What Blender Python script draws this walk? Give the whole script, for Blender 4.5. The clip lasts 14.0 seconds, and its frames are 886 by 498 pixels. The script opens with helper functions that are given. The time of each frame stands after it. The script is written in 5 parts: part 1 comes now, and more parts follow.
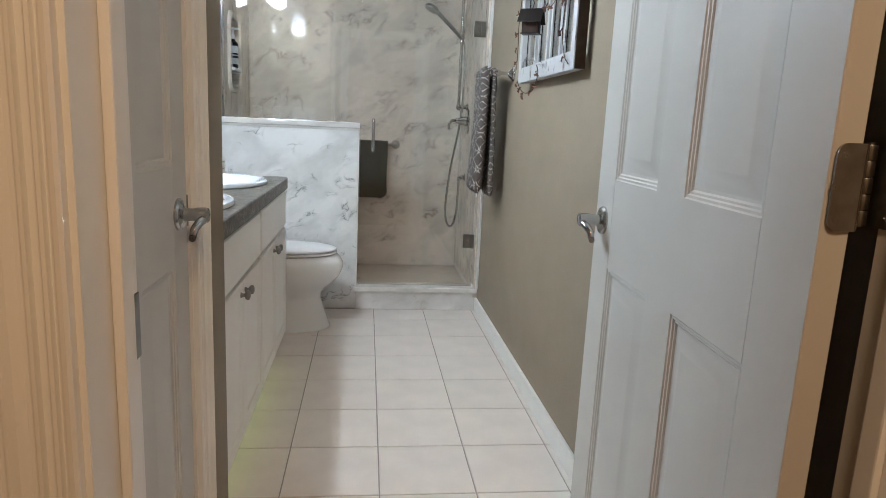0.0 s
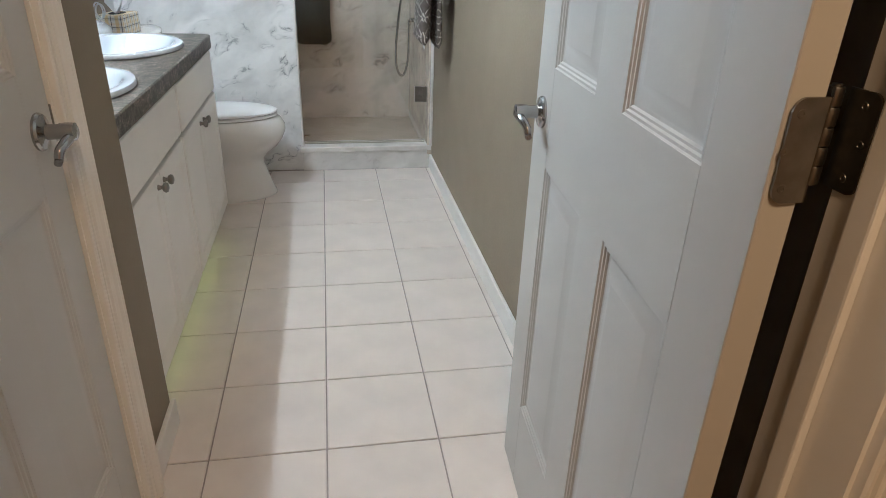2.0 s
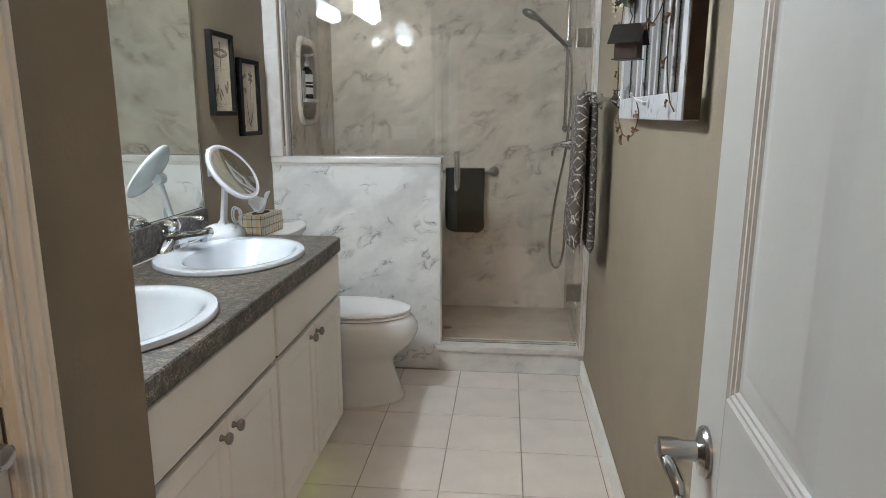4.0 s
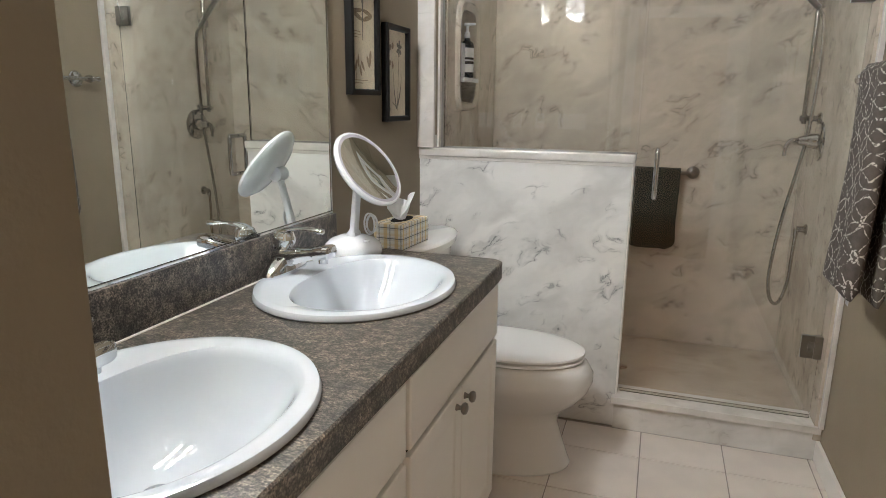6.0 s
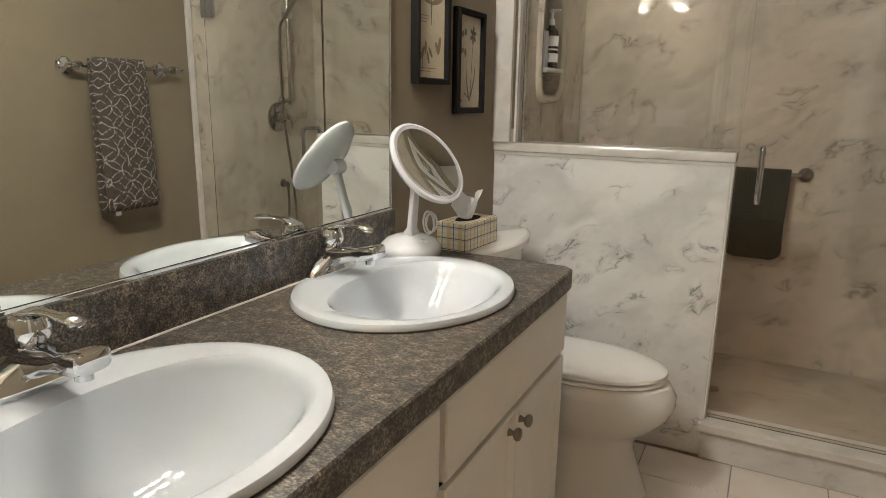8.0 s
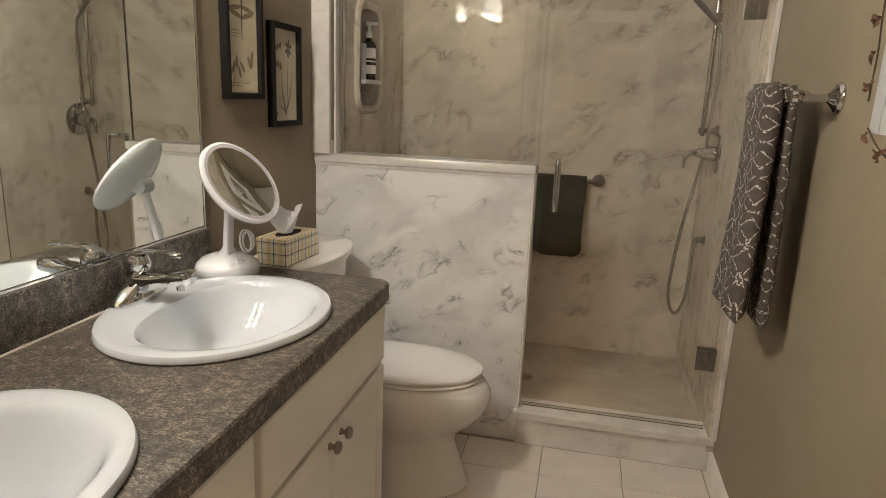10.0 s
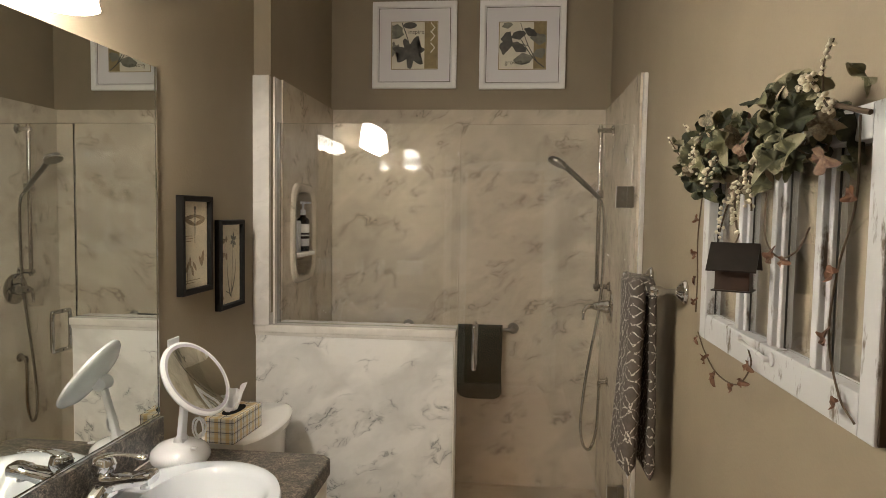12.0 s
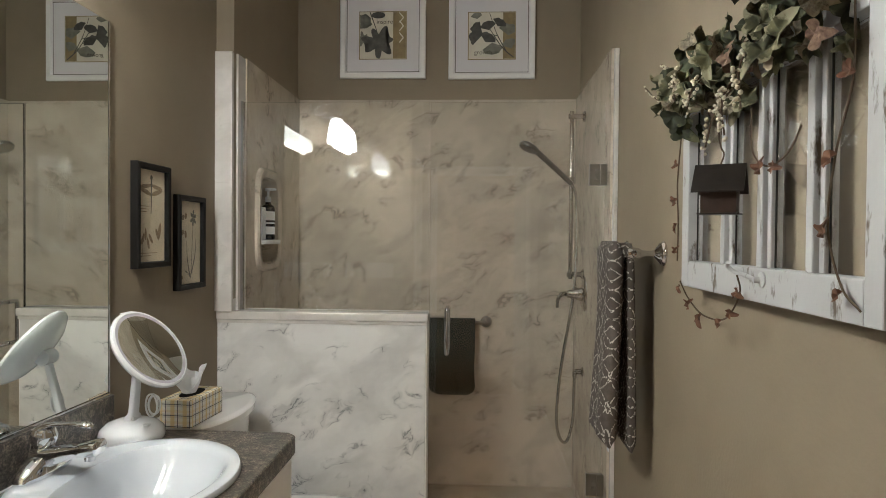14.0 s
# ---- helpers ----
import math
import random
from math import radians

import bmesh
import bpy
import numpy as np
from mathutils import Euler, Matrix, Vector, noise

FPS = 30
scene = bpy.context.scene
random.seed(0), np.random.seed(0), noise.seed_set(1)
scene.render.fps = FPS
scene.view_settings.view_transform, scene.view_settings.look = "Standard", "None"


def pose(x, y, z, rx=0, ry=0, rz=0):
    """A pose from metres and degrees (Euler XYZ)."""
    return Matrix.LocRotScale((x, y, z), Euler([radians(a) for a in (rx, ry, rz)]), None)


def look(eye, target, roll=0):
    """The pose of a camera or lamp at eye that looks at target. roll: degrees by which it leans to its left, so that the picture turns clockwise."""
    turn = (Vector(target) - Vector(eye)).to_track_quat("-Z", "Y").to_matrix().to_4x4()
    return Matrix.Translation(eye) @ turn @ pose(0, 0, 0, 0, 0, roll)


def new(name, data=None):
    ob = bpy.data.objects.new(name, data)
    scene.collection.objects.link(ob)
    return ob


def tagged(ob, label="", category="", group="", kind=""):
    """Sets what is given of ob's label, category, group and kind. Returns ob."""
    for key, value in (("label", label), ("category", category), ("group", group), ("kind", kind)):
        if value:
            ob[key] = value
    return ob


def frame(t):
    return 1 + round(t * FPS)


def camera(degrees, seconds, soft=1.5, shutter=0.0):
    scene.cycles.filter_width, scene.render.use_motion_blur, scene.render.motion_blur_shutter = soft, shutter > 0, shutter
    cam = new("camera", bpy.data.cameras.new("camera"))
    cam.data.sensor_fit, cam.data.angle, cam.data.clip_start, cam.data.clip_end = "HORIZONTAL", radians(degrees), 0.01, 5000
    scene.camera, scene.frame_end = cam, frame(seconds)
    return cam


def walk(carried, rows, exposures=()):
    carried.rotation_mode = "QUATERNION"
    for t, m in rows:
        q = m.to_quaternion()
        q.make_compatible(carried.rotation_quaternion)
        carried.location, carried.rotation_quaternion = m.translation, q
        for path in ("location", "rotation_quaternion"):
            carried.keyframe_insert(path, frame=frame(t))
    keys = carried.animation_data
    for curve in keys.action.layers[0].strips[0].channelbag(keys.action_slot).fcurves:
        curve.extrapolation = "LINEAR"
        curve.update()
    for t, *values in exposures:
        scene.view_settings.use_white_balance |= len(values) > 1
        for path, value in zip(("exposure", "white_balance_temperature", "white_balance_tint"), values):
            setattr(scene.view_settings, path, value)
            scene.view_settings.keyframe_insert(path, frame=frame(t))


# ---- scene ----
cam = camera(69.3, 14.0, soft=0.5)
PATH = [
    (0, (-0.064, -1.221, 1.147), (0.178, 0.729, 0.772), 2.7),
    (0.5, (-0.061, -1.245, 1.096), (0.252, 0.627, 0.466), 2.5),
    (1, (-0.056, -1.246, 1.096), (0.272, 0.567, 0.318), 2.6),
    (1.5, (-0.049, -1.203, 1.155), (0.284, 0.577, 0.305), 2.3),
    (2, (0.049, -1.063, 1.259), (0.378, 0.711, 0.396), 1.9),
    (2.5, (0.133, -0.917, 1.343), (0.377, 0.93, 0.614), 0.7),
    (3, (0.13, -0.768, 1.397), (0.251, 1.147, 0.832), 0.4),
    (3.5, (0.181, -0.648, 1.388), (0.153, 1.297, 0.923), 0.2),
    (4, (0.223, -0.572, 1.363), (0.032, 1.376, 0.951), 0.1),
    (4.2, (0.231, -0.559, 1.375), (-0.048, 1.379, 0.967), -0.0),
    (6.3, (-0.034, 0.198, 1.321), (-0.711, 2.025, 0.868), 0.8),
    (6.5, (-0.025, 0.238, 1.311), (-0.75, 2.045, 0.858), 0.8),
    (7, (-0.017, 0.271, 1.303), (-0.823, 2.043, 0.846), 0.7),
    (7.5, (-0.001, 0.258, 1.314), (-0.864, 2.004, 0.858), 0.8),
    (8, (-0.001, 0.29, 1.313), (-0.881, 2.026, 0.855), 0.9),
    (8.5, (0.013, 0.354, 1.306), (-0.81, 2.117, 0.844), 1.2),
    (9, (-0.001, 0.357, 1.301), (-0.577, 2.216, 0.838), 2.0),
    (9.2, (0.009, 0.355, 1.312), (-0.512, 2.228, 0.84), 2.3),
    (11.3, (0.115, 0.024, 1.569), (-0.188, 1.968, 1.211), 1.0),
    (11.5, (0.106, 0.003, 1.603), (-0.176, 1.959, 1.3), 1.0),
    (12, (0.103, -0.014, 1.656), (-0.097, 1.973, 1.539), 0.9),
    (12.5, (0.088, 0.0, 1.683), (-0.062, 1.994, 1.689), 0.7),
    (13, (0.095, -0.003, 1.597), (-0.023, 1.992, 1.661), 0.5),
    (13.5, (0.085, 0.006, 1.513), (-0.022, 2.001, 1.591), 0.5),
    (14, (0.093, 0.061, 1.46), (-0.014, 2.058, 1.427), 0.5),
]
# seconds, stops, kelvin, tint
EXPOSURES = [(0, 0.54, 4930, 4), (0.6, 0.64, 4930, 4), (1.6, 0.74, 4900, 4), (2.3, 0.38, 4950, 4), (4.2, 0.26, 5250, 5), (6.3, 0.26, 5800, 8), (7.0, 0.02, 6150, 8), (9.2, 0.0, 6450, 9), (11.3, -0.03, 6950, 10), (12.2, 0.0, 6600, 9), (13, 0.0, 6050, 8), (14, -0.06, 5900, 6)]
walk(cam, [(t, look(eye, target, roll)) for t, eye, target, roll in PATH], EXPOSURES)

# ---- light ----
world = bpy.data.worlds.new("room_dark")
world.use_nodes = True
world.node_tree.nodes["Background"].inputs[0].default_value = (0.5, 0.45, 0.4, 1)
world.node_tree.nodes["Background"].inputs[1].default_value = 0.02
scene.world = world

SHADE_GLOW = 76.0
LINER_GLOW = 11.0
BULB_WATTS = 26.0
HALL_WATTS = 16.5


def lamp(name, kind, place, watts, colour, size=0.05, aim=None):
    data = bpy.data.lights.new(name, kind)
    data.energy, data.color = watts, colour
    if kind == "AREA":
        data.size = size
    else:
        data.shadow_soft_size = size
    ob = new(name, data)
    ob.matrix_basis = look(place, aim) if aim else Matrix.Translation(place)
    return ob


SHADE_X = -0.832
SHADE_Y = (0.915, 1.095, 1.275)
for y in SHADE_Y:
    lamp("bulb_light", "POINT", (SHADE_X, y, 2.078), BULB_WATTS, (1.0, 0.93, 0.84), 0.03)
lamp("hall_light", "AREA", (0.16, -1.6, 2.33), HALL_WATTS, (1.0, 0.57, 0.255), 0.4, (0.16, -1.6, 0))


# ---- materials ----
def mat(name, colour=(0.8, 0.8, 0.8), rough=0.5, metal=0.0, bump=0.0, bump_scale=200.0, vary=0.0, vary_scale=3.0, coat=0.0, per_object=0.0):
    m = bpy.data.materials.new(name)
    m.use_nodes = True
    nt = m.node_tree
    b = nt.nodes["Principled BSDF"]
    b.inputs["Base Color"].default_value = (*colour, 1)
    b.inputs["Roughness"].default_value = rough
    b.inputs["Metallic"].default_value = metal
    b.inputs["Coat Weight"].default_value = coat
    tc = nt.nodes.new("ShaderNodeTexCoord")
    if vary or per_object:
        n = nt.nodes.new("ShaderNodeTexNoise")
        n.inputs["Scale"].default_value, n.inputs["Detail"].default_value = vary_scale, 5
        nt.links.new(tc.outputs["Object"], n.inputs["Vector"])
        r = nt.nodes.new("ShaderNodeValToRGB")
        r.color_ramp.elements[0].position, r.color_ramp.elements[1].position = 0.3, 0.7
        r.color_ramp.elements[0].color = (*[c * (1 - vary) for c in colour], 1)
        r.color_ramp.elements[1].color = (*[min(1, c * (1 + vary)) for c in colour], 1)
        nt.links.new(n.outputs["Fac"], r.inputs["Fac"])
        out = r.outputs["Color"]
        if per_object:
            oi = nt.nodes.new("ShaderNodeObjectInfo")
            mr = nt.nodes.new("ShaderNodeMapRange")
            mr.inputs["To Min"].default_value, mr.inputs["To Max"].default_value = 1 - per_object, 1 + per_object
            nt.links.new(oi.outputs["Random"], mr.inputs["Value"])
            mul = nt.nodes.new("ShaderNodeVectorMath")
            mul.operation = "SCALE"
            nt.links.new(out, mul.inputs[0])
            nt.links.new(mr.outputs["Result"], mul.inputs["Scale"])
            out = mul.outputs["Vector"]
        nt.links.new(out, b.inputs["Base Color"])
    if bump:
        n2 = nt.nodes.new("ShaderNodeTexNoise")
        n2.inputs["Scale"].default_value, n2.inputs["Detail"].default_value = bump_scale, 3
        nt.links.new(tc.outputs["Object"], n2.inputs["Vector"])
        bp = nt.nodes.new("ShaderNodeBump")
        bp.inputs["Strength"].default_value, bp.inputs["Distance"].default_value = bump, 0.002
        nt.links.new(n2.outputs["Fac"], bp.inputs["Height"])
        nt.links.new(bp.outputs["Normal"], b.inputs["Normal"])
    return m


def marble(name, base, vein, rough, seed, width=0.02, strength=0.85, gate_at=0.5, scale=4.2):
    """Cultured marble: pale cloudy ground with short, broken grey swirls."""
    m = mat(name, base, rough)
    nt = m.node_tree
    b = nt.nodes["Principled BSDF"]
    tc = nt.nodes["Texture Coordinate"]
    mp = nt.nodes.new("ShaderNodeMapping")
    mp.inputs["Location"].default_value = (seed, seed * 1.7, seed * 0.3)
    mp.inputs["Scale"].default_value = (1.05, 1.5, 1.65)
    lean = nt.nodes.new("ShaderNodeVectorRotate")
    lean.rotation_type = "Y_AXIS"
    lean.inputs["Angle"].default_value = 0.5
    nt.links.new(tc.outputs["Object"], lean.inputs["Vector"])
    nt.links.new(lean.outputs["Vector"], mp.inputs["Vector"])
    warp = nt.nodes.new("ShaderNodeTexNoise")
    warp.inputs["Scale"].default_value, warp.inputs["Detail"].default_value = 3.2, 3
    nt.links.new(mp.outputs["Vector"], warp.inputs["Vector"])
    mix = nt.nodes.new("ShaderNodeVectorMath")
    mix.operation = "MULTIPLY_ADD"
    mix.inputs[1].default_value = (0.85, 0.85, 0.85)
    nt.links.new(warp.outputs["Color"], mix.inputs[0])
    nt.links.new(mp.outputs["Vector"], mix.inputs[2])
    n = nt.nodes.new("ShaderNodeTexNoise")
    n.inputs["Scale"].default_value, n.inputs["Detail"].default_value, n.inputs["Roughness"].default_value = scale, 5, 0.52
    nt.links.new(mix.outputs["Vector"], n.inputs["Vector"])
    ridge = nt.nodes.new("ShaderNodeMath")
    ridge.operation = "SUBTRACT"
    ridge.inputs[1].default_value = 0.5
    nt.links.new(n.outputs["Fac"], ridge.inputs[0])
    ab = nt.nodes.new("ShaderNodeMath")
    ab.operation = "ABSOLUTE"
    nt.links.new(ridge.outputs[0], ab.inputs[0])
    line = nt.nodes.new("ShaderNodeMapRange")
    line.inputs["From Min"].default_value, line.inputs["From Max"].default_value = 0.0, width
    line.inputs["To Min"].default_value, line.inputs["To Max"].default_value = strength, 0.0
    line.interpolation_type = "SMOOTHSTEP"
    nt.links.new(ab.outputs[0], line.inputs["Value"])
    gate = nt.nodes.new("ShaderNodeTexNoise")
    gate.inputs["Scale"].default_value, gate.inputs["Detail"].default_value = 6.5, 2
    nt.links.new(mp.outputs["Vector"], gate.inputs["Vector"])
    gr = nt.nodes.new("ShaderNodeMapRange")
    gr.inputs["From Min"].default_value, gr.inputs["From Max"].default_value = gate_at, gate_at + 0.13
    nt.links.new(gate.outputs["Fac"], gr.inputs["Value"])
    smear = nt.nodes.new("ShaderNodeMapRange")
    smear.inputs["From Min"].default_value, smear.inputs["From Max"].default_value = 0.0, width * 5
    smear.inputs["To Min"].default_value, smear.inputs["To Max"].default_value = strength * 0.34, 0.0
    smear.interpolation_type = "SMOOTHSTEP"
    nt.links.new(ab.outputs[0], smear.inputs["Value"])
    both = nt.nodes.new("ShaderNodeMath")
    both.operation = "MAXIMUM"
    nt.links.new(line.outputs["Result"], both.inputs[0])
    nt.links.new(smear.outputs["Result"], both.inputs[1])
    v = nt.nodes.new("ShaderNodeMath")
    v.operation = "MULTIPLY"
    nt.links.new(both.outputs[0], v.inputs[0])
    nt.links.new(gr.outputs["Result"], v.inputs[1])
    cloud = nt.nodes.new("ShaderNodeTexNoise")
    cloud.inputs["Scale"].default_value, cloud.inputs["Detail"].default_value = 2.6, 6
    nt.links.new(mix.outputs["Vector"], cloud.inputs["Vector"])
    ramp = nt.nodes.new("ShaderNodeValToRGB")
    ramp.color_ramp.elements[0].position, ramp.color_ramp.elements[1].position = 0.32, 0.62
    ramp.color_ramp.elements[0].color = (*[c * 0.76 for c in base], 1)
    ramp.color_ramp.elements[1].color = (*base, 1)
    nt.links.new(cloud.outputs["Fac"], ramp.inputs["Fac"])
    cm = nt.nodes.new("ShaderNodeMix")
    cm.data_type = "RGBA"
    nt.links.new(v.outputs[0], cm.inputs["Factor"])
    nt.links.new(ramp.outputs["Color"], cm.inputs["A"])
    cm.inputs["B"].default_value = (*vein, 1)
    nt.links.new(cm.outputs["Result"], b.inputs["Base Color"])
    return m


M_WALL = mat("taupe_paint", (0.245, 0.199, 0.137), 0.66, bump=0.38, bump_scale=95, vary=0.04, vary_scale=6)
M_CEIL = mat("ceiling_paint", (0.84, 0.82, 0.78), 0.8, bump=0.3, bump_scale=80, vary=0.03)
M_HALLWALL = mat("hall_paint", (0.55, 0.42, 0.28), 0.6, bump=0.15, bump_scale=110, vary=0.04)
M_TRIM = mat("white_trim_paint", (0.78, 0.76, 0.72), 0.35, bump=0.03, bump_scale=60, vary=0.03, vary_scale=8)
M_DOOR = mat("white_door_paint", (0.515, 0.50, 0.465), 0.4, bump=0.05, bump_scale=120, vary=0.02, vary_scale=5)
M_CAB = mat("white_cabinet", (0.86, 0.835, 0.79), 0.35, bump=0.02, bump_scale=60, vary=0.02, vary_scale=5)
M_TILE = mat("floor_tile", (0.72, 0.65, 0.59), 0.28, bump=0.05, bump_scale=40, vary=0.06, vary_scale=7, per_object=0.04)
M_GROUT = mat("floor_grout", (0.35, 0.31, 0.28), 0.9, bump=0.3, bump_scale=400, vary=0.2, vary_scale=10)
M_CARPET = mat("hall_carpet", (0.30, 0.22, 0.13), 1.0, bump=1.0, bump_scale=500, vary=0.3, vary_scale=150)
M_MARBLE = marble("white_marble", (0.76, 0.75, 0.73), (0.15, 0.16, 0.17), 0.12, 3.1, 0.011, 0.88, 0.49, 2.9)
# same marble as the white; the shower's weaker light is put into its tan
M_MARBLE_DIM = marble("dim_shower_marble", (0.545, 0.475, 0.385), (0.15, 0.125, 0.10), 0.010, 8.4, 0.020, 0.68, 0.485, 2.9)
M_RISER = marble("curb_marble", (0.70, 0.68, 0.65), (0.36, 0.34, 0.31), 0.2, 2.2, 0.02, 0.5, 0.5)
M_PAN = marble("shower_pan_marble", (0.47, 0.395, 0.305), (0.16, 0.12, 0.09), 0.15, 5.2, 0.03, 0.5, 0.5)
M_PORC = mat("white_porcelain", (0.59, 0.625, 0.675), 0.06, coat=0.3)
M_TOILET = mat("toilet_china", (0.76, 0.75, 0.73), 0.06, coat=0.3)
M_SEAT = mat("toilet_seat_plastic", (0.80, 0.79, 0.78), 0.10)
M_PLASTIC = mat("white_plastic", (0.69, 0.70, 0.72), 0.14)
M_CHROME = mat("chrome", (0.66, 0.67, 0.69), 0.04, 1.0)
M_NICKEL = mat("brushed_nickel", (0.26, 0.245, 0.225), 0.28, 1.0, bump=0.03, bump_scale=300)
M_STEEL = mat("steel_hinge", (0.27, 0.26, 0.24), 0.34, 1.0, vary=0.2, vary_scale=40)
M_BLACK = mat("black_frame", (0.008, 0.007, 0.006), 0.55, bump=0.15, bump_scale=80)
M_BLACK.node_tree.nodes["Principled BSDF"].inputs["Specular IOR Level"].default_value = 0.15
# near-black; cabinet gap strips, tissue slot and overflow paint shade with it
M_DARK = mat("painted_dark", (0.01, 0.01, 0.01), 0.9)
M_MIRROR = mat("mirror_silver", (0.87, 0.90, 0.87), 0.004, 1.0)
M_SILICONE = mat("white_caulk", (0.75, 0.73, 0.70), 0.6)


def laminate():
    m = mat("grey_laminate", (0.1, 0.1, 0.1), 0.43)
    nt = m.node_tree
    b, tc = nt.nodes["Principled BSDF"], nt.nodes["Texture Coordinate"]
    mp = nt.nodes.new("ShaderNodeMapping")
    mp.inputs["Scale"].default_value = (1.0, 1.35, 1.5)
    nt.links.new(tc.outputs["Object"], mp.inputs["Vector"])
    fine = nt.nodes.new("ShaderNodeTexNoise")
    fine.inputs["Scale"].default_value, fine.inputs["Detail"].default_value, fine.inputs["Roughness"].default_value = 165, 6, 0.72
    flake = nt.nodes.new("ShaderNodeTexNoise")
    flake.inputs["Scale"].default_value, flake.inputs["Detail"].default_value, flake.inputs["Roughness"].default_value = 48, 8, 0.75
    c = nt.nodes.new("ShaderNodeTexNoise")
    c.inputs["Scale"].default_value, c.inputs["Detail"].default_value = 16, 8
    for n in (fine, flake, c):
        nt.links.new(mp.outputs["Vector"], n.inputs["Vector"])
    a = nt.nodes.new("ShaderNodeMix")
    a.data_type = "FLOAT"
    a.inputs["Factor"].default_value = 0.45
    nt.links.new(fine.outputs["Fac"], a.inputs["A"])
    nt.links.new(flake.outputs["Fac"], a.inputs["B"])
    r = nt.nodes.new("ShaderNodeValToRGB")
    e = r.color_ramp.elements
    e[0].position, e[0].color = 0.43, (0.006, 0.006, 0.006, 1)
    e[1].position, e[1].color = 0.63, (0.30, 0.275, 0.245, 1)
    k = r.color_ramp.elements.new(0.50)
    k.color = (0.062, 0.056, 0.050, 1)
    b.inputs["Specular IOR Level"].default_value = 0.75
    nt.links.new(a.outputs["Result"], r.inputs["Fac"])
    r2 = nt.nodes.new("ShaderNodeValToRGB")
    r2.color_ramp.elements[0].position, r2.color_ramp.elements[1].position = 0.35, 0.65
    r2.color_ramp.elements[0].color, r2.color_ramp.elements[1].color = (0.62, 0.61, 0.60, 1), (1.75, 1.60, 1.42, 1)
    nt.links.new(c.outputs["Fac"], r2.inputs["Fac"])
    mul = nt.nodes.new("ShaderNodeMix")
    mul.data_type, mul.blend_type = "RGBA", "MULTIPLY"
    mul.inputs["Factor"].default_value = 1
    nt.links.new(r.outputs["Color"], mul.inputs["A"])
    nt.links.new(r2.outputs["Color"], mul.inputs["B"])
    nt.links.new(mul.outputs["Result"], b.inputs["Base Color"])
    bp = nt.nodes.new("ShaderNodeBump")
    bp.inputs["Strength"].default_value, bp.inputs["Distance"].default_value = 0.12, 0.001
    nt.links.new(a.outputs["Result"], bp.inputs["Height"])
    nt.links.new(bp.outputs["Normal"], b.inputs["Normal"])
    return m


M_LAM = laminate()


def glass(name, tint=(0.975, 0.985, 0.978), rough=0.0, ior=1.5):
    m = mat(name, tint, rough)
    b = m.node_tree.nodes["Principled BSDF"]
    b.inputs["Transmission Weight"].default_value = 1
    b.inputs["IOR"].default_value = ior
    return m


M_GLASS = glass("clear_glass")


def glow(name, colour, strength):
    m = mat(name, colour, 0.3)
    b = m.node_tree.nodes["Principled BSDF"]
    b.inputs["Emission Color"].default_value = (*colour, 1)
    b.inputs["Emission Strength"].default_value = strength
    return m


M_TRIMSTONE = marble("pale_trim_stone", (0.68, 0.65, 0.61), (0.55, 0.52, 0.48), 0.2, 1.3)
M_SHOWERMETAL = mat("shower_chrome", (0.55, 0.54, 0.52), 0.10, 1.0)
M_INNER_GLOW = glow("dim_inner_glow", (1.0, 0.95, 0.87), LINER_GLOW)
M_SHADE = glow("frosted_shade", (1.0, 0.95, 0.87), SHADE_GLOW)


# ---- mesh helpers ----
ROOT = {}
FLAT = set()


def thing(name, x=0, y=0, z=0, rz=0, label="", category="", group="", kind=""):
    ob = new(name)
    ob.empty_display_size = 0.05
    ob.matrix_basis = pose(x, y, z, 0, 0, rz)
    ROOT[ob.name] = ob.matrix_basis.copy()
    return tagged(ob, label, category, group, kind)


def root_of(ob):
    while ob.parent:
        ob = ob.parent
    return ROOT.get(ob.name, Matrix.Identity(4))


def finish(name, bm, material, smooth=35):
    if id(bm) in FLAT:
        smooth = min(smooth, 4)
        FLAT.discard(id(bm))
    me = bpy.data.meshes.new(name)
    bmesh.ops.recalc_face_normals(bm, faces=bm.faces)
    bm.to_mesh(me)
    bm.free()
    if smooth:
        me.polygons.foreach_set("use_smooth", [True] * len(me.polygons))
        me.set_sharp_from_angle(angle=radians(smooth))
    me.materials.append(material)
    return new(name, me)


def part(name, bm, material, parent, label="", smooth=35, local=False):
    """Links a mesh, given in world space, as one object under a thing or a part of it."""
    if not local:
        bm.transform(root_of(parent).inverted())
    ob = finish(name, bm, material, smooth)
    ob.parent = parent
    return tagged(ob, label)


def solid(name, bm, material, label="", category="", kind="structure", smooth=35):
    return tagged(finish(name, bm, material, smooth), label, category, "", kind)


def box(x0, x1, y0, y1, z0, z1, r=0.0, seg=2, bm=None):
    bm = bm or bmesh.new()
    made = bmesh.ops.create_cube(bm, size=1)["verts"]
    for v in made:
        v.co = Vector((x0 if v.co.x < 0 else x1, y0 if v.co.y < 0 else y1, z0 if v.co.z < 0 else z1))
    if r:
        FLAT.add(id(bm))
        edges = list({e for v in made for e in v.link_edges})
        bmesh.ops.bevel(bm, geom=edges, offset=r, segments=seg, affect="EDGES", profile=0.6)
    return bm


def rings(loops, bm=None, cap_start=True, cap_end=True):
    """Skins a list of equal loops of points."""
    bm = bm or bmesh.new()
    rows = [[bm.verts.new(p) for p in loop] for loop in loops]
    n = len(rows[0])
    for a, b in zip(rows, rows[1:]):
        for i in range(n):
            bm.faces.new((a[i], a[(i + 1) % n], b[(i + 1) % n], b[i]))
    if cap_start:
        bm.faces.new(rows[0])
    if cap_end:
        bm.faces.new(rows[-1])
    return bm


